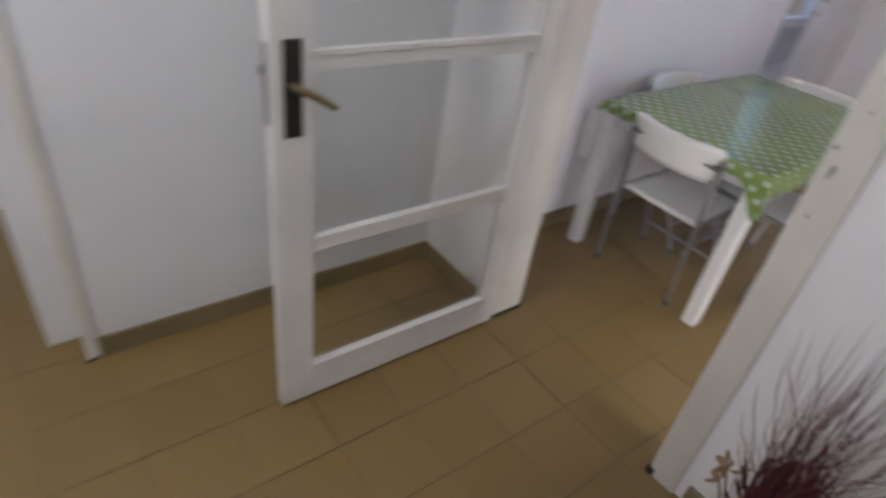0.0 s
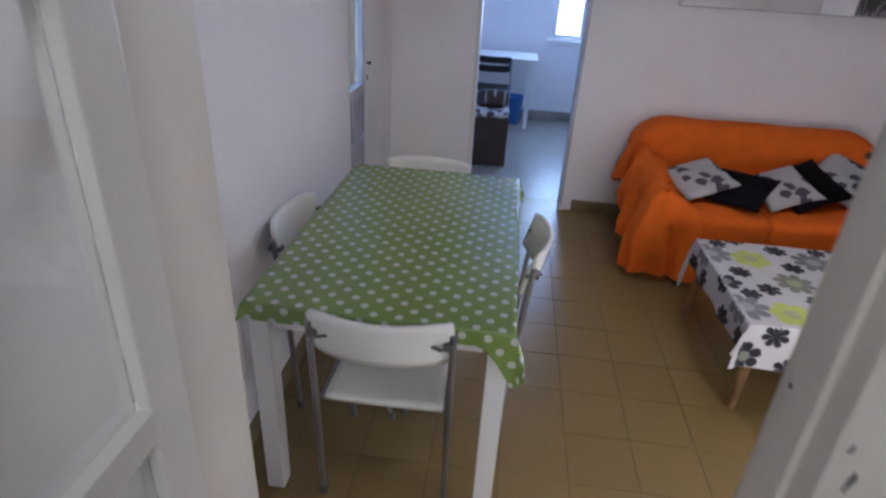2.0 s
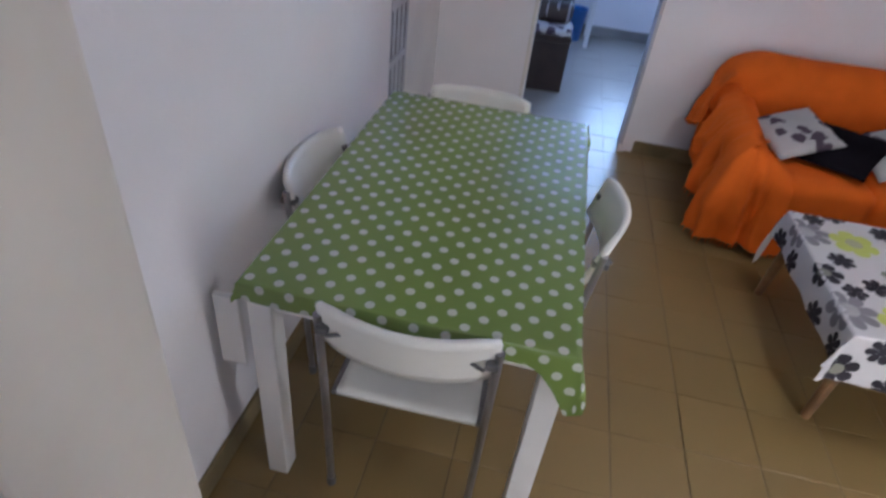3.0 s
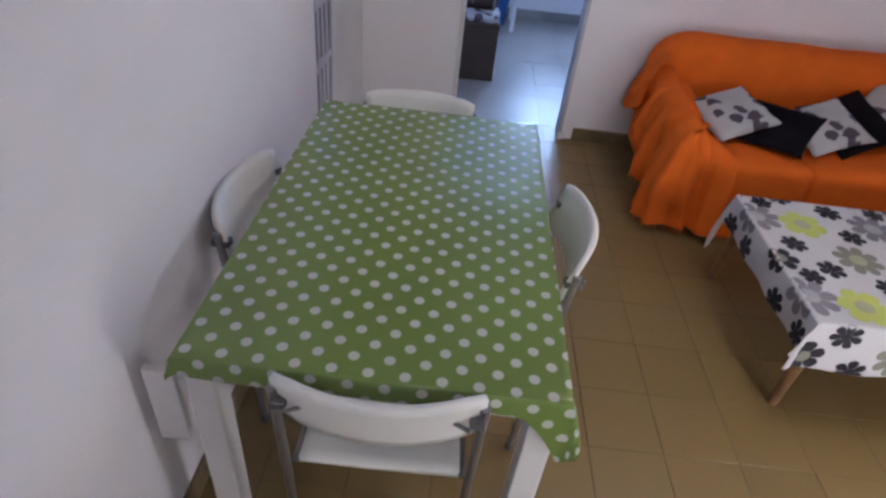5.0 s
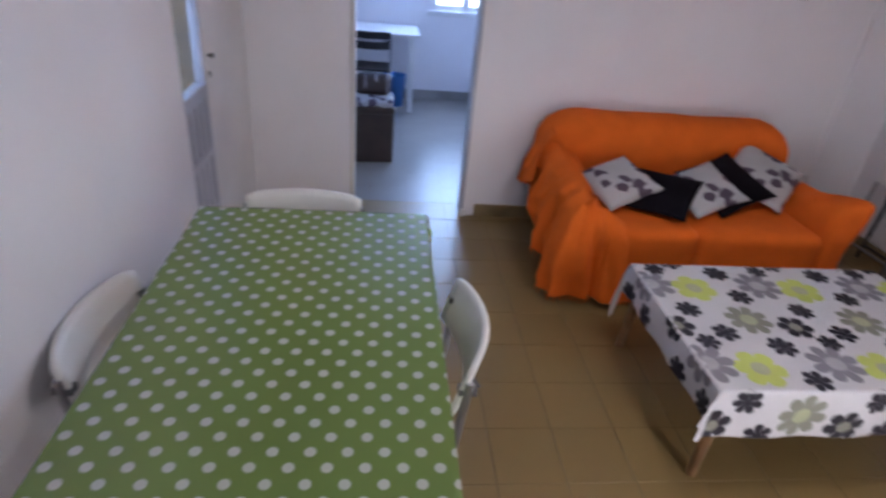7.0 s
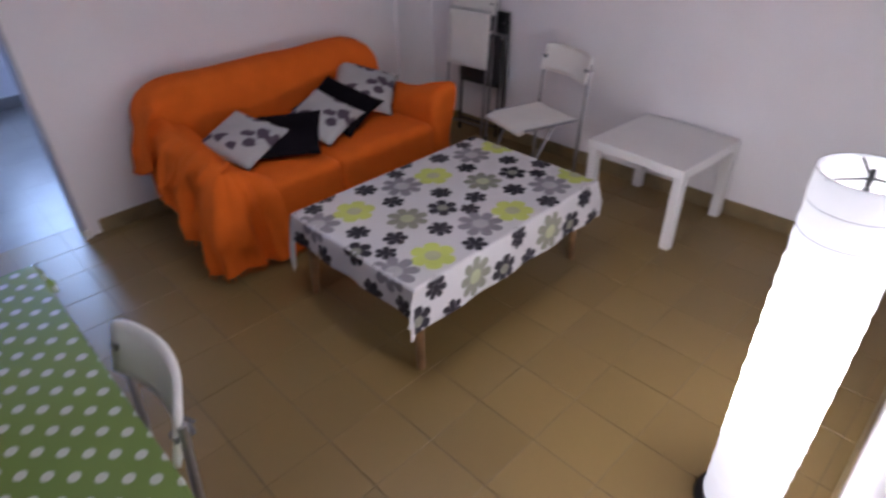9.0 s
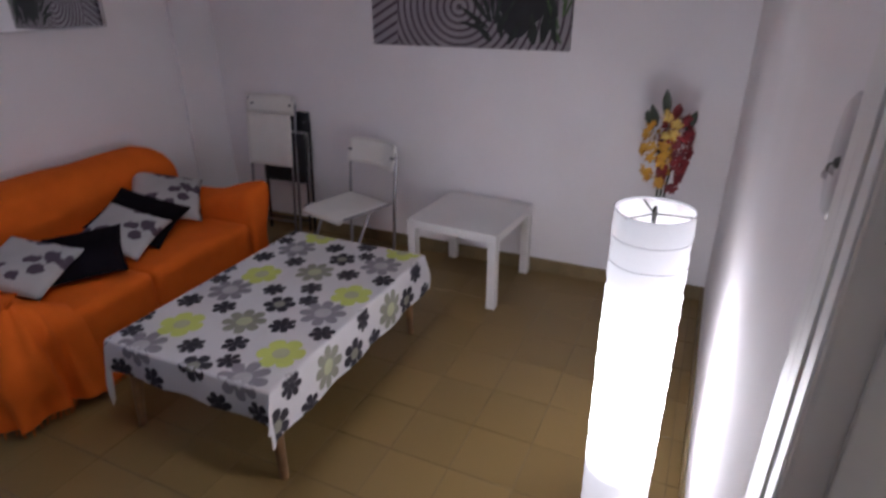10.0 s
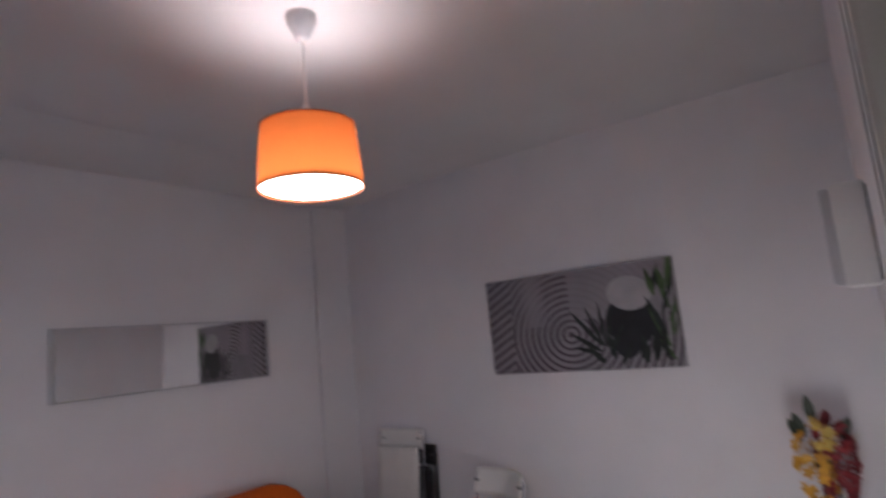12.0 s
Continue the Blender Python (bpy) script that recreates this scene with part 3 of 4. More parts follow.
tagged(part("backdrop", boxes((-1.62, -1.6, 0.0, 4.5, -0.3, 4.0)), SKYB), "pale blue daylight beyond the balcony door", "sky", kind="structure")


# ---- dining table and its cloth ----
TOP = 0.74
dining = thing("dining_table", pose(0, 0, 0), "white rectangular dining table under a green cloth", "table")
part("tabletop", block(-0.006, 0.766, 0.0, 1.266, TOP - 0.03, TOP, 0.003), LACQ, dining)
for x in (0.002, 0.700):
    for y in (0.002, 1.200):
        part("leg", block(x, x + 0.06, y, y + 0.06, 0, TOP - 0.03, 0.004), LACQ, dining)
part("end_panel", block(-0.10, -0.034, 0.02, 0.037, 0.43, 0.66, 0.003), LACQ, dining, "white panel below the table edge")
part("apron", boxes((0.065, 0.685, 0.02, 0.04, TOP - 0.09, TOP - 0.03)), LACQ, dining)
part("apron", boxes((0.065, 0.685, 1.226, 1.246, TOP - 0.09, TOP - 0.03)), LACQ, dining)
part("apron", boxes((0.02, 0.04, 0.065, 1.200, TOP - 0.09, TOP - 0.03)), LACQ, dining)
part("apron", boxes((0.725, 0.745, 0.065, 1.200, TOP - 0.09, TOP - 0.03)), LACQ, dining)


def draped(x0, x1, y0, y1, top, over, nu, nv, ripple, dip=None, flat_uv="", corner=None):
    """A cloth over a table: over gives how far it hangs at the sides -x, +x, -y, +y. Returns the mesh and its place(u, v) in metres on the flat cloth."""
    oa, ob_, oc, od = over

    def place(u, v, lift=0.0):
        du = (x0 - u) if u < x0 else (u - x1 if u > x1 else 0.0)
        dv = (y0 - v) if v < y0 else (v - y1 if v > y1 else 0.0)
        x, y = min(max(u, x0), x1), min(max(v, y0), y1)
        sx, sy = (-1 if u < x0 else 1), (-1 if v < y0 else 1)
        if dip and v < y0:
            dv *= dip(u)
        tip, flare = corner(u < x0, v < y0) if corner else (0.35, 0.38)
        both = min(du, dv, 0.085)
        drop = max(du, dv) + tip * both
        wave = ripple * min(1.0, drop / 0.08)
        x += sx * (0.004 * min(1, du / 0.01) + lift * (du > 0) + wave * (du > 0) * (0.5 + 0.5 * math.sin(v * 23.0 + 1.3 * sx)) + (flare * du * min(1.0, dv / 0.03) if corner else flare * both))
        y += sy * (0.004 * min(1, dv / 0.01) + lift * (dv > 0) + wave * (dv > 0) * (0.5 + 0.5 * math.sin(u * 21.0 + 0.7 * sy)) + (0.04 if corner else 0.16) * both)
        r = 0.008
        z = top + 0.002 + lift * (drop == 0) - (drop if drop > r else drop * drop / r * 0.5 + 0 * drop)
        if drop > r:
            z += r * 0.5
        z += 0.0009 * noise.noise(Vector((u * 7, v * 7, 0.3))) * (drop == 0)
        return Vector((x, y, z))

    us = sorted(set([x0 - oa + (x1 + ob_ - x0 + oa) * i / nu for i in range(nu + 1)] + [x0, x0 - 0.008, x1, x1 + 0.008]))
    vs = sorted(set([y0 - oc + (y1 + od - y0 + oc) * j / nv for j in range(nv + 1)] + [y0, y0 - 0.008, y1, y1 + 0.008]))
    bm = bmesh.new()
    lay = bm.loops.layers.uv.new(flat_uv or "flat")
    g = [[bm.verts.new(place(u, v)) for v in vs] for u in us]
    for i in range(len(us) - 1):
        for j in range(len(vs) - 1):
            f = bm.faces.new((g[i][j], g[i + 1][j], g[i + 1][j + 1], g[i][j + 1]))
            for loop, (a, b) in zip(f.loops, ((i, j), (i + 1, j), (i + 1, j + 1), (i, j + 1))):
                loop[lay].uv = (us[a], y0 - (y0 - vs[b]) * dip(us[a]) if dip and vs[b] < y0 else vs[b])
    return bm, place


cloth_bm, _ = draped(-0.010, 0.770, -0.004, 1.270, TOP, (0.035, 0.11, 0.055, 0.06), 60, 80, 0.006, lambda u: 1.0 + 2.3 * min(1.0, max(0.0, (u - 0.665) / 0.105)) ** 1.7 if u < 0.776 else 3.3 - 12.0 * (u - 0.776))
green_cloth = tagged(part("tablecloth", cloth_bm, DOTS, None, smooth=True), "green oilcloth with white polka dots on the dining table", "tablecloth")


# ---- folding chairs ----
def folding_chair(m, plastic, label, group, slats=((0.0, 1.0),)):
    """Seat and curved back of plastic on a bent steel tube frame; it faces +y, its origin on the floor under the seat."""
    c = thing("folding_chair", m, label, "chair", group)

    def back(u, v):
        a = 2 * u - 1
        edge = 0.018 * max(0, abs(a) - 0.82) / 0.18
        return Vector((0.205 * a, -0.190 - 0.056 * (1 - a * a) - 0.038 * v, 0.618 + edge * (0.5 - v) + 0.155 * v))
    for lo, hi in slats:
        b = part("backrest", sheet(18, 6, lambda u, v: back(u, lo + (hi - lo) * v), 0.016), plastic, c, smooth=True)
    for s in (-1, 1):
        part("bracket", block(s * 0.190 - 0.014, s * 0.190 + 0.015, -0.242, -0.196, 0.692, 0.710, 0.003), BRACK, b, "grey bracket in the slot of the backrest")
        slot = part("slot", block(-0.024, 0.024, -0.0035, 0.0035, -0.004, 0.004, 0.002), BRACK, b, "dark slot beside the bracket")
        slot.matrix_basis = pose(s * 0.155, -0.2395, 0.700, 0, 0, -s * 25)

    def seat(u, v):
        a, d = 2 * u - 1, v
        w = 0.185 - 0.012 * d
        return Vector((w * a, -0.165 + 0.40 * d, 0.424 - 0.012 * (1 - a * a) * math.sin(math.pi * min(1, d * 1.1)) - 0.018 * max(0, d - 0.86) / 0.14 + 0.006 * d))
    part("seat", sheet(14, 14, seat, 0.018), plastic, c, smooth=True)
    for s in (-1, 1):
        part("rear_leg", tube([(s * 0.203, -0.165, 0.0), (s * 0.203, -0.19, 0.40), (s * 0.203, -0.214, 0.66), (s * 0.203, -0.222, 0.735)], 0.0105), STEEL, c, "grey steel tube")
        part("front_leg", tube([(s * 0.19, 0.215, 0.0), (s * 0.19, 0.10, 0.26), (s * 0.19, 0.0, 0.425)], 0.0095), STEEL, c, "grey steel tube")
        part("seat_rail", tube([(s * 0.19, -0.17, 0.418), (s * 0.188, 0.02, 0.420), (s * 0.183, 0.20, 0.424)], 0.008), STEEL, c, "grey steel tube")
        part("foot_cap", lathe([(0.0, 0.0), (0.0135, 0.0), (0.0135, 0.03), (0.0, 0.03)], 10, (s * 0.203, -0.166)), BRACK, c, "grey rubber foot")
        part("foot_cap", lathe([(0.0, 0.0), (0.0125, 0.0), (0.0125, 0.03), (0.0, 0.03)], 10, (s * 0.19, 0.208)), BRACK, c, "grey rubber foot")
    part("crossbar", tube([(-0.19, 0.15, 0.14), (0.19, 0.15, 0.14)], 0.008), STEEL, c, "grey steel tube")
    return c


white_chair = folding_chair(pose(0.396, 0.184, 0, 0, 0, 1), CHAIRP, "white plastic folding chair with steel legs at the dining table", "chairs round the dining table")
copy_thing(white_chair, pose(0.612, 0.612, 0, 0, 0, 88))
copy_thing(white_chair, pose(0.150, 0.598, 0, 0, 0, -92))
copy_thing(white_chair, pose(0.334, 1.098, 0, 0, 0, 180))
wall_chair = copy_thing(white_chair, pose(3.37, 1.455, 0, 0, 0, 74))
tagged(wall_chair, "white plastic folding chair standing unfolded by the wall", "chair", "spare chairs")


def folded_chair(m, plastic, label, low_seat, high_seat, top):
    """The same kind of chair folded flat and leaning; its origin at the feet, the flat side towards -x. The seat lies between the two heights, the backrest above it."""
    c = thing("folded_chair", m, label, "chair", "spare chairs")
    metal = STEEL if plastic is CHAIRP else BLACKM
    for s in (-1, 1):
        part("long_tube", tube([(0, s * 0.195, 0), (0, s * 0.195, 0.45), (0, s * 0.195, top - 0.06), (0, s * 0.18, top - 0.02)], 0.010), metal, c, "steel tube")
        part("short_tube", tube([(-0.025, s * 0.172, 0.03), (-0.025, s * 0.172, high_seat - 0.03)], 0.009), metal, c, "steel tube")
        part("foot_cap", lathe([(0.0, 0.0), (0.0135, 0.0), (0.0135, 0.03), (0.0, 0.03)], 10, (0.0, s * 0.195)), BRACK, c, "grey rubber foot")
        part("bracket", block(-0.004, 0.012, s * 0.17 - 0.024, s * 0.17 + 0.024, top - 0.075, top - 0.060, 0.003), BRACK, c, "grey bracket in the slot of the backrest")
    part("crossbar", tube([(-0.025, -0.172, 0.10), (-0.025, 0.172, 0.10)], 0.008), metal, c, "steel tube")
    part("backrest", sheet(14, 4, lambda u, v: Vector((0.004 + 0.03 * (1 - (2 * u - 1) ** 2), 0.20 * (2 * u - 1), top - 0.135 + 0.135 * v)), 0.016), plastic, c, smooth=True)
    part("seat", soft_block(0.022, 0.36, high_seat - low_seat, 0.010, 8, centre=(-0.037, 0, (low_seat + high_seat) / 2)), plastic, c, smooth=True)
    return c


folded_chair(pose(3.630, 2.275, 0, 0, 6, 3), CHAIRP, "white folding chair folded flat and leaning on the wall", 0.50, 0.86, 0.985)
folded_chair(pose(3.700, 2.195, 0, 0, 4, 2), BLACKP, "black folding chair folded behind a white one against the wall", 0.38, 0.73, 0.870)


# ---- low tables ----
low = thing("side_table", pose(3.492, 0.686, 0, 0, 0, -4), "small square white side table against the wall", "table")
part("tabletop", block(-0.275, 0.275, -0.275, 0.275, 0.40, 0.45, 0.003), LACQ, low)
for sx in (-1, 1):
    for sy in (-1, 1):
        part("leg", block(sx * 0.25 - 0.025, sx * 0.25 + 0.025, sy * 0.25 - 0.025, sy * 0.25 + 0.025, 0, 0.40, 0.003), LACQ, low)

CX0, CX1, CY0, CY1, CT = 1.705, 2.862, 0.690, 1.475, 0.437
coffee = thing("coffee_table", pose(0, 0, 0), "low wooden coffee table under a flowered cloth", "table")
part("tabletop", block(CX0 + 0.005, CX1 - 0.005, CY0 + 0.005, CY1 - 0.005, CT - 0.03, CT, 0.004), OAK, coffee)
for x, y, dx, dy in ((CX0 + 0.07, CY0 + 0.06, -0.02, -0.02), (CX1 - 0.07, CY0 + 0.07, 0.02, -0.01), (CX0 + 0.06, CY1 - 0.05, -0.02, 0.03), (CX1 - 0.07, CY1 - 0.06, 0.02, 0.02)):
    part("leg", tube([(x + dx, y + dy, 0), (x, y, CT - 0.03)], [0.017, 0.026], 14), OAK, coffee, "tapered brown wooden leg")
bm, on_cloth = draped(CX0, CX1, CY0, CY1, CT, (0.14, 0.12, 0.203, 0.12), 56, 46, 0.012, corner=lambda left, near: (0.10, 0.24 if left else 0.32) if near else (2.0, 0.16) if left else (0.4, 0.3))
flower_cloth = tagged(part("tablecloth", bm, CLOTHW, None, smooth=True), "white oilcloth with grey, black and lime flowers on coffee table", "tablecloth")


def printed_flower(name, mat, cu, cv, radius, petals, turn, heart=None, fat=0.52):
    """One printed flower, laid on the cloth."""
    bm = bmesh.new()
    lo_u, hi_u, lo_v, hi_v = CX0 - 0.138, CX1 + 0.118, CY0 - 0.201, CY1 + 0.118
    for k in range(petals):
        a = turn + 2 * math.pi * k / petals
        ring = []
        for i in range(12):
            b = 2 * math.pi * i / 12
            px, py = radius * (0.58 + 0.42 * math.cos(b)), radius * fat * math.sin(b) * (1.0 + 0.42 * math.cos(b))
            u, v = cu + px * math.cos(a) - py * math.sin(a), cv + px * math.sin(a) + py * math.cos(a)
            ring.append((min(max(u, lo_u), hi_u), min(max(v, lo_v), hi_v)))
        mid = (sum(p[0] for p in ring) / 12, sum(p[1] for p in ring) / 12)
        c = bm.verts.new(on_cloth(*mid, 0.0012))
        vs = [bm.verts.new(on_cloth(*p, 0.0012 + 0.0001 * k)) for p in ring]
        for i in range(12):
            bm.faces.new((c, vs[i], vs[(i + 1) % 12]))
    ob = part(name, bm, mat, flower_cloth)
    if heart:
        size = 0.36 if heart is not mat else 0.28
        bm = bmesh.new()
        c = bm.verts.new(on_cloth(cu, cv, 0.0024))
        vs = [bm.verts.new(on_cloth(min(max(cu + radius * size * math.cos(2 * math.pi * i / 14), lo_u), hi_u), min(max(cv + radius * size * math.sin(2 * math.pi * i / 14), lo_v), hi_v), 0.0024)) for i in range(14)]
        for i in range(14):
            bm.faces.new((c, vs[i], vs[(i + 1) % 14]))
        part("flower_heart", bm, heart, ob)
    return ob


rng = random.Random(4)
for i in range(-1, 4):
    for j in range(-1, 3):
        ou, ov = 1.901 + 0.472 * i, 0.796 + 0.491 * j
        for mat, du, dv, r, n, heart, fat in ((MOTY, 0.0, 0.0, 0.088, 6, MOTP, 0.30), (MOTG, 0.286, 0.025, 0.095, 8, STONEW, 0.20), (MOTO, 0.113, 0.262, 0.087, 8, MOTP, 0.205),
                                              (MOTB, 0.272, 0.222, 0.066, 6, MOTO, 0.31), (MOTB, 0.150, 0.112, 0.054, 7, None, 0.26), (MOTB, -0.018, 0.186, 0.050, 6, None, 0.30),
                                              (MOTB, 0.165, -0.055, 0.050, 6, None, 0.30), (MOTB, 0.362, 0.322, 0.050, 7, None, 0.26), (MOTB, 0.345, 0.135, 0.044, 6, None, 0.30)):
            u, v = ou + 1.042 * du, ov + 1.06 * dv
            inside = CX0 - 0.14 < u < CX1 + 0.12 and CY0 - 0.203 < v < CY1 + 0.12
            corner = (u < CX0 or u > CX1) and (v < CY0 or v > CY1)
            if inside and not corner:
                printed_flower("printed_flower", mat, u, v, 1.045 * r, n, rng.uniform(0, 6.28), heart or mat, fat if mat is MOTB else 1.12 * fat)


# ---- sofa ----
sofa = thing("sofa", pose(0.095, 0.115, 0), "two-seat sofa draped in a bright orange throw", "sofa")
part("base", block(1.50, 2.92, 1.76, 2.60, 0.05, 0.34, 0.02), SOFAB, sofa, "pale grey upholstered base")
for x in (1.56, 2.87):
    for y in (1.83, 2.54):
        part("foot", lathe([(0.0, 0), (0.022, 0), (0.028, 0.055), (0.0, 0.055)], 14, (x, y)), OAK, sofa, "short wooden foot")


def back_shape(p, h):
    a = abs(p.x) / h.x
    t = (p.z + h.z) / (2 * h.z)
    p.z -= 0.10 * max(0.0, a - 0.70) ** 2 / 0.09 * t
    p.y += 0.10 * (t - 0.5)
    return p


part("back_cover", soft_block(1.56, 0.26, 0.685, 0.10, 24, 0.009, 5.0, 1.0, (2.20, 2.465, 0.440), back_shape), ORANGE, sofa, smooth=True)


def arm_shape(p, h):
    t = (p.z + h.z) / (2 * h.z)
    f = (p.y + h.y) / (2 * h.y)
    p.z += (0.05 * f - 0.07 * (1 - f)) * t
    p.x -= 0.03 * (1 - f)
    return p


def right_arm(p, h):
    t = (p.z + h.z) / (2 * h.z)
    f = (p.y + h.y) / (2 * h.y)
    p.x += 0.050 * t - 0.012 * math.sin(math.pi * f) * t
    p.z += t * (0.045 * (1 - f) * (1 + 0.5 * p.x / h.x) - 0.05 * math.sin(math.pi * f) - 0.05 * f)
    p.y -= 0.018 * t * (1 - f) - 0.010 * math.sin(9 * p.z + 14 * p.x) * (1 - f)
    return p


part("arm_cover", soft_block(0.215, 0.82, 0.50, 0.085, 16, 0.010, 7.0, 3.0, (1.555, 2.13, 0.315), arm_shape), ORANGE, sofa, smooth=True)
part("arm_cover", soft_block(0.185, 0.82, 0.53, 0.055, 18, 0.012, 8.0, 5.0, (2.850, 2.11, 0.310), right_arm), ORANGE, sofa, smooth=True)
for x, w, s in ((1.850, 0.53, 7.0), (2.440, 0.67, 9.0)):
    part("seat_cushion", soft_block(w, 0.70, 0.37, 0.05, 16, 0.006, 5.0, s, (x, 2.02, 0.245)), ORANGE, sofa, smooth=True)


def fold_noise(a, b):
    return noise.noise(Vector((a, b, 2.7)))


def skirt_front(u, v):
    x = 1.70 + 1.245 * u
    z = 0.20 - (0.165 + 0.010 * math.sin(u * 19)) * v
    y = 1.676 - 0.006 * v * math.sin(u * 40 + 3 * fold_noise(u * 5, 0)) - 0.010 * math.sin(math.pi * 0.5 * v)
    return Vector((x, y, z))


part("front_drape", sheet(90, 12, skirt_front, 0.004), ORANGE, sofa, smooth=True)


def arm_wrap(u, v):
    """The throw over the outer arm: u runs along the arm from the rear, round the front corner and on to the seat; v from the arm's top down."""
    run, corner = 0.70, 0.14
    d = u * (run + corner + 0.20)
    if d < run:
        x, y, nx, ny = 1.436, 2.44 - d, -1.0, 0.0
    elif d < run + corner:
        a = (d - run) / corner * math.pi / 2
        x, y, nx, ny = 1.526 - 0.09 * math.cos(a), 1.740 - 0.09 * math.sin(a), -math.cos(a), -math.sin(a)
    else:
        x, y, nx, ny = 1.526 + (d - run - corner), 1.650, 0.0, -1.0
    f = d / 1.04
    hem = 0.40 - 0.35 * min(1.0, max(0.0, (f - 0.18) / 0.50)) ** 0.9
    if f > 0.85:
        hem = 0.05
    top = 0.615 - 0.10 * f - 0.10 * max(0.0, (f - 0.78) / 0.22)
    z = top - (top - hem) * v + 0.012 * fold_noise(f * 6, v * 3)
    ridge = 1 - 2.2 * abs(fold_noise(f * 9.5 + 0.9 * v, v * 0.7)) ** 0.75
    fold = 0.55 * math.sin(f * 27 + 3.2 * fold_noise(f * 4, v * 1.3) + 1.6 * v) + 0.75 * ridge - 0.2
    pleat = math.sin(f * 74 + 4.0 * fold_noise(f * 6, v * 0.9) - 3.4 * v)
    out = 0.004 + 0.058 * math.sin(min(1, v * 1.4) * math.pi * 0.5) + (0.012 + 0.046 * v) * (fold - 0.35 * abs(fold)) * (1.0 if f < 0.9 else 0.3) + (0.004 + 0.014 * v) * pleat * (1.0 if f < 0.88 else 0.4) + 0.012 * fold_noise(f * 9, v * 4)
    if v < 0.15:
        out -= 0.085 * (1 - v / 0.15) ** 2
        z += 0.030 * (1 - v / 0.15)
    return Vector((x + nx * out, y + ny * (out - 0.03), z))


part("side_drape", sheet(190, 40, arm_wrap, 0.004), ORANGE, sofa, smooth=True)


def rear_fall(u, v):
    x = 1.475 - 0.115 * v ** 0.6 + 0.02 * u
    return Vector((x - 0.022 * v * math.sin(v * 5 + u * 17), 2.30 + 0.29 * u, 0.700 - 0.30 * v - 0.10 * u * v + 0.03 * v * fold_noise(u * 7, v * 6)))


part("rear_drape", sheet(24, 20, rear_fall, 0.004), ORANGE, sofa, smooth=True)
for k in range(70):
    u = k / 69
    x, y, z = skirt_front(u, 1.0)
    if u < 0.55:
        part("fringe_tassel", tube([(x, y, z + 0.006), (x + rng.uniform(-0.004, 0.004), y - 0.004, z - 0.012), (x + rng.uniform(-0.006, 0.006), y - 0.003, max(0.006, z - 0.026))], [0.003, 0.0028, 0.0015], 5), ORANGE, sofa)


for k in range(60):
    x, y, z = arm_wrap(0.02 + 0.86 * k / 59, 1.0)
    part("fringe_tassel", tube([(x, y, z + 0.006), (x + rng.uniform(-0.005, 0.003), y + rng.uniform(-0.004, 0.004), z - 0.014), (x + rng.uniform(-0.008, 0.004), y + rng.uniform(-0.006, 0.006), max(0.004, z - 0.030))], [0.003, 0.0028, 0.0015], 5), ORANGE, sofa)


# ---- cushions ----
def cushion(m, mat, label, size=0.40, fat=0.125):
    def place(u, v, s):
        a, b = 2 * u - 1, 2 * v - 1
        t = max(0.0, (1 - a * a) * (1 - b * b)) ** 0.42
        pull = 1 - 0.075 * (1 - abs(a) ** 2) * (abs(b) > 0) * abs(b) ** 3
        pull2 = 1 - 0.075 * (1 - abs(b) ** 2) * abs(a) ** 3
        return Vector((a * size / 2 * pull2, b * size / 2 * pull, s * fat / 2 * t * (1 + 0.12 * noise.noise(Vector((a * 2 + m.translation.x * 9, b * 2, s))))))
    bm = bmesh.new()
    n = 16
    for s in (1, -1):
        g = [[bm.verts.new(place(i / n, j / n, s)) for j in range(n + 1)] for i in range(n + 1)]
        for i in range(n):
            for j in range(n):
                bm.faces.new((g[i][j], g[i + 1][j], g[i + 1][j + 1], g[i][j + 1]))
    bmesh.ops.remove_doubles(bm, verts=bm.verts[:], dist=0.0004)
    ob = part("cushion", bm, mat, None, smooth=True)
    ob.matrix_basis = m
    return tagged(ob, label, "cushion", "cushions on the sofa")


WHITEC = "white cushion with dark flower print lying on the orange sofa"
BLACKC = "plain black cushion lying on the orange sofa"
cushion(pose(1.868, 2.170, 0.533, 14, 10, -68), BLOTCH, WHITEC, 0.355, 0.09)
cushion(pose(2.085, 2.085, 0.515, 20, -3, -38), BLACKF, BLACKC, 0.345, 0.07)
cushion(pose(2.335, 2.125, 0.535, 15, 17, -70), BLOTCH, WHITEC, 0.335, 0.08)
cushion(pose(2.500, 2.205, 0.535, 14, 18, -66), BLACKF, BLACKC, 0.39, 0.07)
cushion(pose(2.760, 2.290, 0.560, 22, 16, -42), BLOTCH, WHITEC, 0.385, 0.09)


# ---- floor lamp ----
LX, LY, LR, LH = 2.035, -0.405, 0.101, 1.135
fl = thing("floor_lamp", pose(LX, LY, 0, -0.6, 0, 0), "tall white paper cylinder floor lamp, lit, beside the door", "lamp")
part("base_plate", lathe([(0.0, 0.0), (0.118, 0.0), (0.122, 0.006), (0.120, 0.014), (0.05, 0.020), (0.012, 0.022), (0.0, 0.022)], 40), BLACKM, fl, "black metal base", True)
part("stem", tube([(0, 0, 0.02), (0, 0, 1.10)], 0.007), BLACKM, fl, "black metal rod")
prof = [(LR - 0.006, 0.032)] + [(LR + 0.0012 * math.sin(k * 1.9) - (0.0035 if k % 6 == 0 else 0), 0.035 + (LH - 0.035) * k / 60) for k in range(61)]
sh = part("shade", lathe(prof, 64), PAPER, fl, "glowing white paper shade", True)
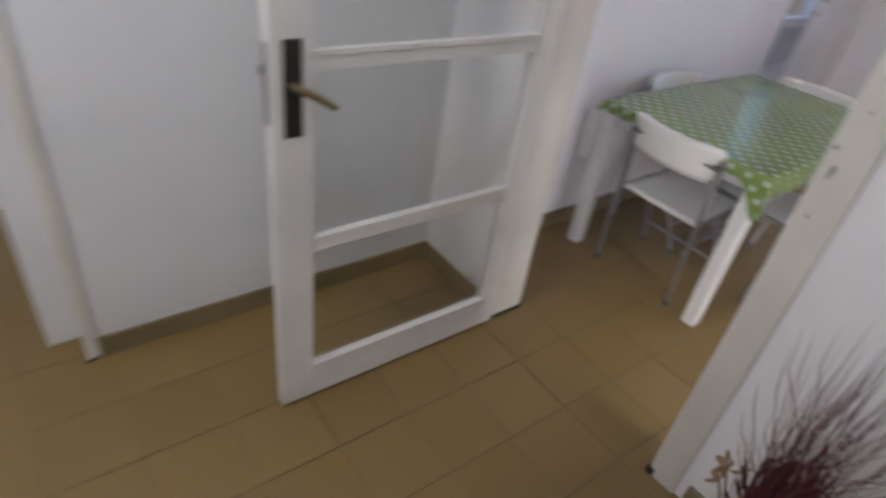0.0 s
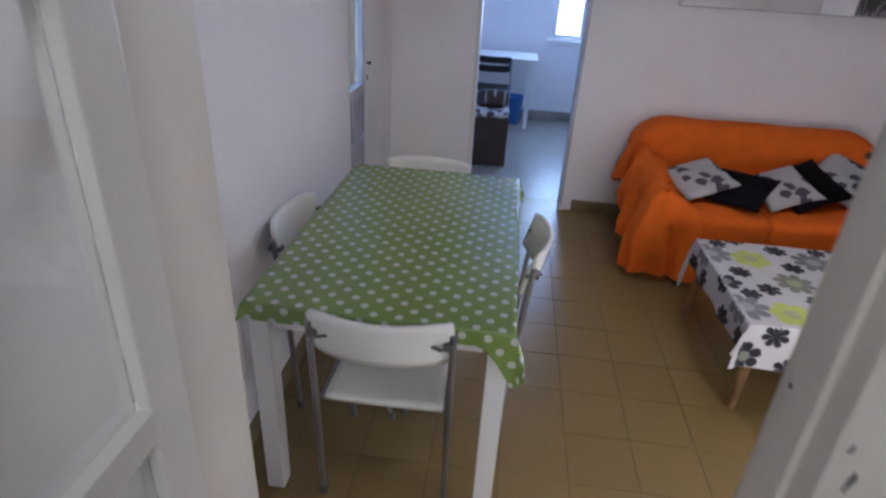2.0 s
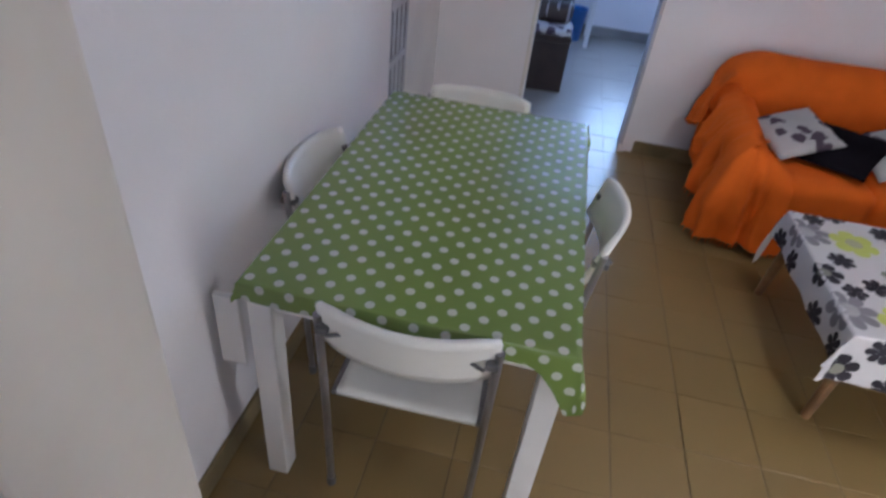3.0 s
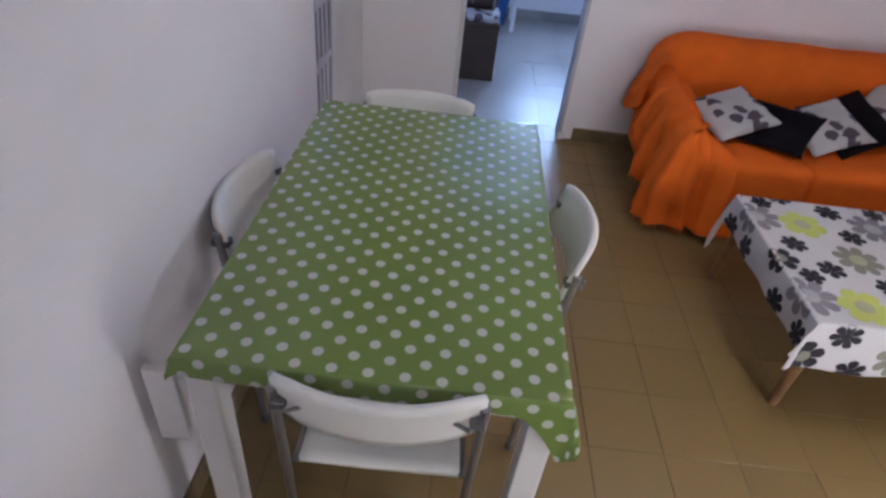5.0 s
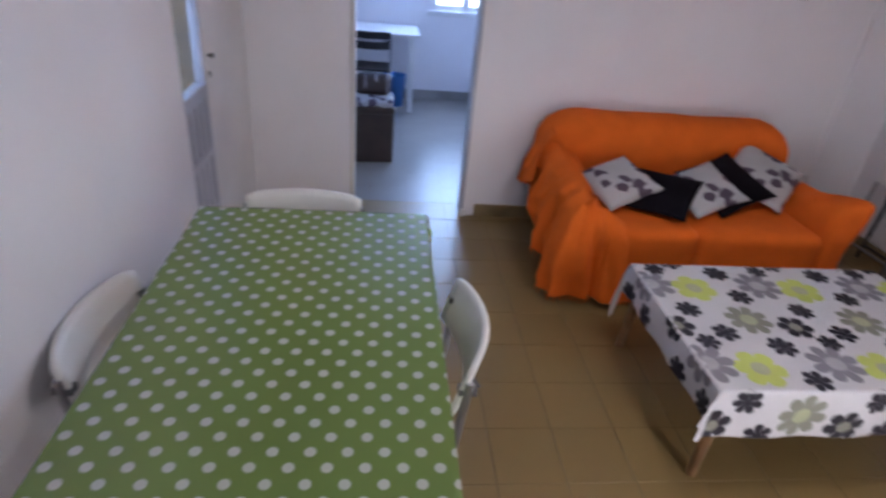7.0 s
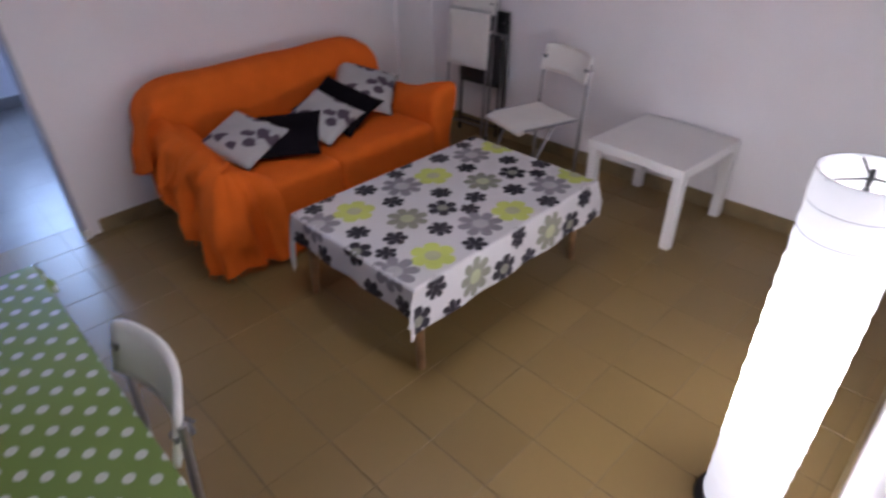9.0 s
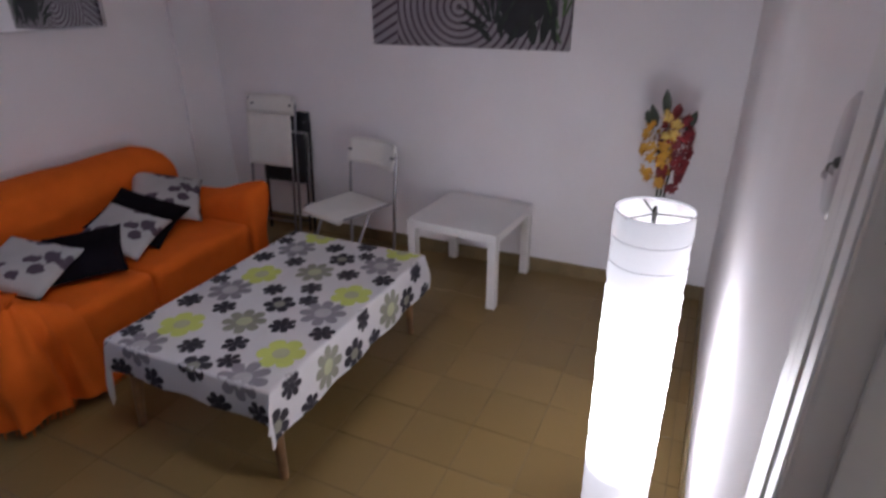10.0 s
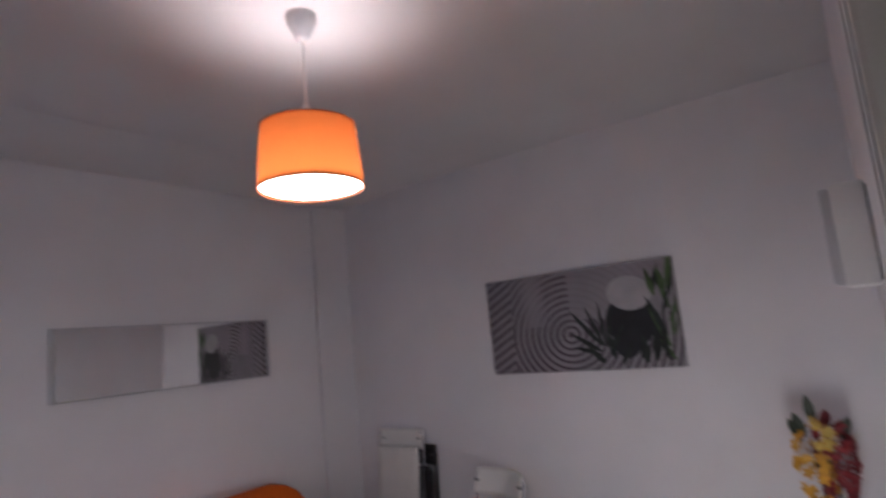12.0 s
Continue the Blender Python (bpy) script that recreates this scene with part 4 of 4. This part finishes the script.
for z in (LH, LH - 0.07, LH - 0.14, 0.036):
    part("shade_ring", lathe([(LR + 0.0002, z - 0.0009), (LR + 0.0016, z), (LR + 0.0002, z + 0.0009)], 48), GREYBOX if z > 0.9 and z < LH else STEEL, sh, "thin wire ring")
for k in range(3):
    a = 2 * math.pi * k / 3 + 0.4
    part("spider_arm", tube([(0, 0, LH - 0.012), (LR * math.cos(a), LR * math.sin(a), LH - 0.006)], 0.0026, 6), BLACKM, sh, "thin wire arm")
part("knob", lathe([(0, LH - 0.03), (0.006, LH - 0.03), (0.007, LH - 0.006), (0.0045, LH + 0.008), (0, LH + 0.010)], 14), BLACKM, sh, "small black knob")
part("inner_paper", lathe([(LR - 0.012, LH - 0.16), (LR - 0.010, LH - 0.04), (LR - 0.007, LH - 0.003)], 48), LINING, sh, "crumpled white lining", True)
part("power_cord", tube([(-0.10, 0.05, 0.012), (-0.17, 0.06, 0.03), (-0.215, 0.045, 0.045), (-0.22, 0.0, 0.02), (-0.17, -0.04, 0.006), (-0.12, -0.125, 0.006)], 0.0032, 8), RUBBER, fl, "thin dark cord")

# ---- pendant lamp ----
PX, PY = 1.75, 0.838
pd = thing("pendant_lamp", pose(PX, PY, 0), "orange fabric drum pendant lamp, lit, hanging from the ceiling", "lamp")
part("canopy", lathe([(0.0, H), (0.052, H), (0.050, H - 0.03), (0.036, H - 0.065), (0.030, H - 0.07), (0.028, H - 0.09), (0.0, H - 0.092)], 28), GREYBOX, pd, "pale plastic ceiling cup", True)
part("cord", tube([(0, 0, 2.393), (0, 0, H - 0.09)], 0.004), WHITEP, pd, "white cord")
part("lamp_holder", lathe([(0.0, 2.303), (0.022, 2.303), (0.022, 2.393), (0.012, 2.418), (0.0, 2.423)], 18), WHITEP, pd, "white lamp holder")
shade = part("shade", lathe([(0.174, 2.130), (0.168, 2.223), (0.158, 2.341)], 56), SHADEO, pd, "glowing orange fabric shade", True)
for r, z in ((0.174, 2.130), (0.158, 2.341)):
    part("shade_ring", lathe([(r - 0.002, z - 0.003), (r + 0.002, z - 0.003), (r + 0.002, z + 0.003), (r - 0.002, z + 0.003), (r - 0.002, z - 0.003)], 48), SHADEO, shade)
for k in range(3):
    a = 2 * math.pi * k / 3
    part("spider_arm", tube([(0.02 * math.cos(a), 0.02 * math.sin(a), 2.325), (0.158 * math.cos(a), 0.158 * math.sin(a), 2.337)], 0.0016, 6), STEEL, shade, "thin wire arm")
bulb = part("bulb", lathe([(0.0, 2.198), (0.018, 2.203), (0.029, 2.223), (0.029, 2.243), (0.018, 2.273), (0.013, 2.303)], 20), BULB, pd, "lit white bulb", True)
bulb.visible_shadow = False
part("diffuser", lathe([(0.166, 2.136), (0.12, 2.134), (0.0, 2.133)], 40), DIFFUSER, pd, "glowing white diffuser disc")

# Unseen fixture, its form made up, to carry the hallway's assumed lamp.
hallamp = thing("ceiling_light", pose(0.75, -2.85, 0), "unseen round ceiling light, added to light the hallway", "lamp")
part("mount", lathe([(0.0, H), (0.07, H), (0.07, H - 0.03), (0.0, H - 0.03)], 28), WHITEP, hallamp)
hg = part("globe", lathe([(0.05, H - 0.03), (0.11, H - 0.09), (0.13, H - 0.17), (0.11, H - 0.26), (0.06, H - 0.31), (0.0, H - 0.325)], 32), HALLG, hallamp, "glowing globe of the added hallway light", True)
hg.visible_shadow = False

# ---- things on the walls ----
mirror = thing("wall_mirror", pose(2.325, NORTH - 0.032, 1.640, 0, 0, -1.7), "long horizontal frameless wall mirror above the sofa", "mirror")
part("mirror_glass", block(-0.625, 0.625, -0.006, 0.003, -0.184, 0.184, 0.002), MIRROR, mirror, "silvered mirror glass")
part("edge_strip", boxes((-0.645, 0.645, -0.004, 0.010, 0.184, 0.190), (-0.645, 0.645, -0.004, 0.010, -0.190, -0.184), (-0.646, -0.640, -0.004, 0.010, -0.184, 0.184), (0.640, 0.646, -0.004, 0.010, -0.184, 0.184)), GREYBOX, mirror, "thin grey edge")

PW, PH = 1.200, 0.598
picture = thing("canvas_picture", pose(EAST - 0.016, 0.853, 1.626), "wide canvas print of raked sand, stones and bamboo leaves", "picture")
part("canvas", block(-0.010, 0.016, -PW / 2, PW / 2, -PH / 2, PH / 2, 0.003), SAND, picture)


def flat_shape(name, outline, mat, depth=0.0115, label=""):
    """A printed shape on the canvas; the outline is in metres across to the right and up from the middle."""
    bm = bmesh.new()
    lim = lambda v, h: min(max(v, -h + 0.003), h - 0.003)
    bm.faces.new([bm.verts.new((-depth, -lim(a, PW / 2), lim(b, PH / 2))) for a, b in outline])
    return part(name, bm, mat, picture, label)


def oval(cx, cy, rx, ry, turn=0.0, n=28):
    return [(cx + rx * math.cos(t) * math.cos(turn) - ry * math.sin(t) * math.sin(turn), cy + rx * math.cos(t) * math.sin(turn) + ry * math.sin(t) * math.cos(turn)) for t in [2 * math.pi * k / n for k in range(n)]]


def blade(x, y, ang, length, w):
    c, s = math.cos(ang), math.sin(ang)
    return [(x + c * a * length - s * b * w, y + s * a * length + c * b * w) for a, b in ((0, -0.35), (0.35, -1), (0.75, -0.6), (1, 0), (0.7, 0.65), (0.3, 1), (0, 0.35))]


flat_shape("printed_stone", oval(0.335, -0.03, 0.150, 0.145), STONED, 0.0112, "dark shaded stone")
flat_shape("printed_stone", oval(0.34, 0.125, 0.128, 0.098, -0.15), STONEW, 0.0120, "pale round stone")
flat_shape("printed_stone", oval(0.30, -0.135, 0.085, 0.105), STONED, 0.0124, "dark round stone")
for k, (x, y, a, ln, w) in enumerate(((0.15, -0.16, 130, 0.30, 0.016), (0.16, -0.16, 112, 0.26, 0.014), (0.17, -0.15, 95, 0.25, 0.013), (0.18, -0.17, 78, 0.24, 0.013), (0.14, -0.19, 148, 0.22, 0.016), (0.20, -0.2, 60, 0.2, 0.014),
                                      (0.12, -0.20, 165, 0.16, 0.014), (0.22, -0.24, 100, 0.16, 0.02), (0.16, -0.26, 135, 0.14, 0.02), (0.26, -0.27, 60, 0.15, 0.02), (0.40, -0.27, 95, 0.16, 0.03), (0.45, -0.26, 80, 0.26, 0.03))):
    flat_shape("printed_leaf", blade(x, y, radians(a), ln, w), LEAFK, 0.0126 + 0.0002 * k, "dark leaf")
for k in range(16):
    x, y = rng.uniform(0.45, 0.57), rng.uniform(-0.27, 0.16)
    flat_shape("printed_leaf", blade(x, y, radians(rng.uniform(55, 125)), rng.uniform(0.12, 0.26), rng.uniform(0.010, 0.02)), LEAFP if k % 3 else LEAFK, 0.0152 + 0.0002 * k, "green bamboo leaf")

panel = thing("fuse_box", pose(2.34, SOUTH, 1.762), "pale grey electrical panel on the wall above the floor lamp", "fuse box")
part("housing", block(-0.14, 0.14, 0.004, 0.075, -0.128, 0.128, 0.006), WHITEP, panel)
part("cover", block(-0.135, 0.135, 0.075, 0.10, -0.122, 0.122, 0.010), GREYBOX, panel, "pale grey cover")
# Black plate in place of the shade between housing and wall.
part("gap_shade_plate", block(-0.128, 0.128, 0.0, 0.004, -0.118, 0.118, 0.001), BLACKM, panel, "black plate standing in for the shaded gap")

plate = thing("light_switch", pose(1.275, SOUTH, 1.475), "grey oval switch plate with small toggles beside the door", "switch")
part("plate", lathe([(0.0, 0.0), (0.058, 0.0), (0.062, 0.004), (0.055, 0.010), (0.0, 0.011)], 28), PLATE, plate, smooth=True)
plate.matrix_basis = pose(1.285, SOUTH, 1.49, -90, 0, 0) @ Matrix.Diagonal((0.75, 1.15, 1.0, 1.0))
for k in range(4):
    part("toggle", lathe([(0.0, 0.016), (0.004, 0.015), (0.006, 0.011), (0.007, 0.009)], 12, (-0.03 + 0.02 * k, 0.004 * (k % 2) + 0.006 * k)), PLATE if k % 2 else BRACK, plate, "small round toggle", True)


# ---- plants ----
vase = thing("vase_of_flowers", pose(3.555, -0.322, 0), "yellow and dark red artificial orchids in a tall dark vase", "plant")
part("vase", lathe([(0.0, 0.0), (0.065, 0.0), (0.078, 0.10), (0.070, 0.34), (0.048, 0.52), (0.050, 0.58), (0.044, 0.575), (0.040, 0.50), (0.0, 0.48)], 28), VASEM, vase, smooth=True)
rv = random.Random(11)


def bloom(bm, c, r, facing):
    """Five cupped petals round c."""
    q = facing.to_track_quat("Z", "Y")
    for k in range(5):
        a = 2 * math.pi * k / 5 + rv.uniform(-0.2, 0.2)
        pts = [(0, 0, 0), (r * 0.5, -r * 0.36, r * 0.10), (r, -r * 0.2, r * 0.28), (r * 1.1, 0, r * 0.34), (r, r * 0.2, r * 0.28), (r * 0.5, r * 0.36, r * 0.10)]
        turn = Matrix.Rotation(a, 3, "Z")
        bm.faces.new([bm.verts.new(c + q @ (turn @ Vector(p))) for p in pts])


for name, mat, count, cx, cy, lo, hi in (("yellow_bloom", PETALY, 70, -0.022, 0.044, 0.74, 1.05), ("red_bloom", PETALR, 140, 0.004, -0.030, 0.72, 1.08), ("pale_bloom", PETALP, 12, -0.03, -0.01, 0.92, 1.13)):
    for k in range(count):
        z = rv.uniform(lo, hi)
        w = 0.060 * math.sin(math.pi * min(1, max(0.15, (z - 0.68) / 0.48))) + 0.02
        a = rv.uniform(0, 6.28)
        p = Vector((cx + w * 0.9 * math.cos(a), cy + w * math.sin(a) * 0.85, z))
        bm = bmesh.new()
        bloom(bm, p, rv.uniform(0.016, 0.028), Vector((math.cos(a) * 0.8 - 0.7, math.sin(a), rv.uniform(-0.1, 0.5))))
        part(name, bm, mat, vase)
for k, (x, y, z0, z1) in enumerate(((-0.02, 0.085, 1.02, 1.13), (-0.01, 0.035, 1.07, 1.205), (0.0, -0.09, 1.00, 1.11), (0.0, 0.105, 1.0, 1.10), (0.0, -0.02, 1.06, 1.14))):
    def leaf(u, v, x=x, y=y, z0=z0, z1=z1):
        w = 0.022 * math.sin(math.pi * min(1, 0.08 + 0.92 * u)) * (2 * v - 1)
        return Vector((x - 0.02 * u, y * (0.8 + 0.35 * u) + w, z0 + (z1 - z0) * u + 0.2 * abs(w)))
    part("leaf", sheet(8, 4, leaf, 0.0015), LEAFD if k != 4 else PETALR, vase, "dark green leaf", True)
for k in range(6):
    a = 2 * math.pi * k / 6
    part("stem", tube([(0.012 * math.cos(a), 0.012 * math.sin(a), 0.45), (0.02 * math.cos(a), 0.022 * math.sin(a), 0.72), (0.04 * math.cos(a), 0.05 * math.sin(a), 0.95)], 0.005, 7), LEAFD, vase, "green stem")

pot = thing("pot_of_dried_grass", pose(1.44, -0.975, 0), "dark red dried grasses and pods in a clay pot by the door", "plant")
part("pot", lathe([(0.0, 0.0), (0.085, 0.0), (0.12, 0.14), (0.125, 0.26), (0.112, 0.30), (0.104, 0.295), (0.11, 0.22), (0.0, 0.20)], 30), TERRA, pot, smooth=True)
for name, mat, count, r0, spread, hi in (("red_grass", GRASSR, 150, 0.0036, 0.10, 0.68), ("fine_red_grass", GRASSR, 150, 0.0010, 0.17, 1.02), ("tan_grass", GRASSB, 45, 0.0010, 0.17, 1.0)):
    bm = bmesh.new()
    for k in range(count):
        a, rr = rv.uniform(0, 6.28), rv.uniform(0.1, 1.0)
        top = Vector((math.cos(a) * spread * rr, math.sin(a) * spread * rr * 0.75, rv.uniform(0.45, hi) - 0.12 * rr))
        top.y = min(top.y, 0.20)
        foot = Vector((math.cos(a) * 0.05, math.sin(a) * 0.05, 0.21))
        mid = foot.lerp(top, 0.55) + Vector((0, 0, 0.06)) - Vector((math.cos(a), math.sin(a), 0)) * spread * rv.uniform(0.0, 0.4) * rr + Vector((rv.uniform(-0.02, 0.02), rv.uniform(-0.02, 0.02), 0))
        t = tube([foot, mid, foot.lerp(top, 0.82) + Vector((0, 0, 0.025)), top], [r0 * 0.7, r0, r0 * 1.1, r0 * 0.2], 4)
        me = bpy.data.meshes.new("blade")
        t.to_mesh(me)
        t.free()
        bm.from_mesh(me)
        bpy.data.meshes.remove(me)
    tagged(part(name, bm, mat, pot), kind="stuff")
for k in range(9):
    a = 2.3 * k
    c = Vector((0.10 * math.cos(a) - 0.02, 0.07 * math.sin(a) - 0.03, 0.42 + 0.03 * (k % 4)))
    bm = bmesh.new()
    bloom(bm, c, 0.030, Vector((math.cos(a) - 0.3, math.sin(a) - 0.6, 0.7)))
    part("seed_pod", bm, GRASSB, pot, "pale dried pod")
    part("pod_stem", tube([(0.02 * math.cos(a), 0.02 * math.sin(a), 0.21), c], 0.003, 6), GRASSB, pot)

# ---- the back room ----
trunk = thing("storage_box", pose(0.540, 3.815, 0, 0, 0, 4), "dark brown storage box beyond the doorway", "box")
part("body", block(-0.145, 0.145, -0.16, 0.16, 0.0, 0.380, 0.008), BROWNB, trunk)
part("lid", block(-0.150, 0.150, -0.165, 0.165, 0.382, 0.430, 0.010), BROWNB, trunk)
throw = tagged(part("folded_blanket", soft_block(0.30, 0.33, 0.05, 0.022, 12, 0.02, 14.0, 2.0, (0.540, 3.815, 0.455)), BLOTCH, None, smooth=True), "patterned white and dark blanket folded on the storage box", "blanket")
plaid = tagged(part("plaid_cushion", soft_block(0.28, 0.14, 0.15, 0.05, 10, 0.012, 9.0, 4.0, (0.535, 3.885, 0.553)), BROWNB, None, smooth=True), "dark plaid cushion on the storage box", "cushion")
for k in range(3):
    part("plaid_stripe", soft_block(0.05, 0.143, 0.153, 0.05, 6, 0.0, 1, 0, (0.455 + 0.085 * k, 3.884, 0.553)), MOTG, plaid, "grey check", True)
desk = thing("desk", pose(0, 0, 0), "white desk against the far wall of the back room", "desk")
part("desktop", block(0.05, 0.935, 4.96, 5.53, 0.715, 0.745, 0.003), LACQ, desk)
for x in (0.09, 0.875):
    for y in (5.07, 5.49):
        part("leg", block(x - 0.02, x + 0.02, y - 0.02, y + 0.02, 0, 0.715, 0.003), LACQ, desk)
desk_chair = folding_chair(pose(0.480, 5.08, 0, 0, 0, -4), BLACKP, "black folding chair at the white desk", "desk chairs", ((0.0, 0.42), (0.60, 1.0)))
bin_ob = tagged(part("waste_bin", lathe([(0.0, 0.0), (0.09, 0.0), (0.115, 0.30), (0.12, 0.30), (0.118, 0.305), (0.108, 0.30), (0.085, 0.012), (0.0, 0.012)], 26, (0.72, 5.30)), BLUEP, None, smooth=True), "blue plastic waste bin under the desk", "bin")


# ---- floor tiles, pieces of the floor ----
def tile_mesh():
    bm = block(-0.1240, 0.1240, -0.1249, 0.1249, -0.03, 0.0)
    bmesh.ops.bevel(bm, geom=[e for e in bm.edges if all(v.co.z > -0.001 for v in e.verts)], offset=0.0010, segments=1, affect="EDGES")
    me = bpy.data.meshes.new("tile")
    bm.to_mesh(me)
    bm.free()
    me.materials.append(TILE)
    return me


one_tile = tile_mesh()
rt = random.Random(3)
rest = []
near_count = 0
for i in range(-6, 16):
    for j in range(-16, 23):
        x, y = 0.153 + 0.252 * i, 0.319 + 0.252 * j
        in_room = -0.2 < x < 3.88 and -0.9 < y < 2.86
        in_hall = -1.4 < x < 2.5 and -3.7 < y <= -0.9
        in_back = -0.3 < x < 2.2 and 2.86 <= y < 5.66
        if not (in_room or in_hall or in_back):
            continue
        close = in_room and y < 2.4 or (in_hall and -0.3 < x < 1.4 and y > -2.3)
        m = pose(x, y, rt.uniform(-0.0009, 0.0003), rt.uniform(-0.12, 0.12), rt.uniform(-0.12, 0.12), 0)
        if close and near_count < 300:
            t = new("tile", one_tile)
            t.matrix_basis = m
            t.parent = floor
            near_count += 1
        else:
            rest.append(m)
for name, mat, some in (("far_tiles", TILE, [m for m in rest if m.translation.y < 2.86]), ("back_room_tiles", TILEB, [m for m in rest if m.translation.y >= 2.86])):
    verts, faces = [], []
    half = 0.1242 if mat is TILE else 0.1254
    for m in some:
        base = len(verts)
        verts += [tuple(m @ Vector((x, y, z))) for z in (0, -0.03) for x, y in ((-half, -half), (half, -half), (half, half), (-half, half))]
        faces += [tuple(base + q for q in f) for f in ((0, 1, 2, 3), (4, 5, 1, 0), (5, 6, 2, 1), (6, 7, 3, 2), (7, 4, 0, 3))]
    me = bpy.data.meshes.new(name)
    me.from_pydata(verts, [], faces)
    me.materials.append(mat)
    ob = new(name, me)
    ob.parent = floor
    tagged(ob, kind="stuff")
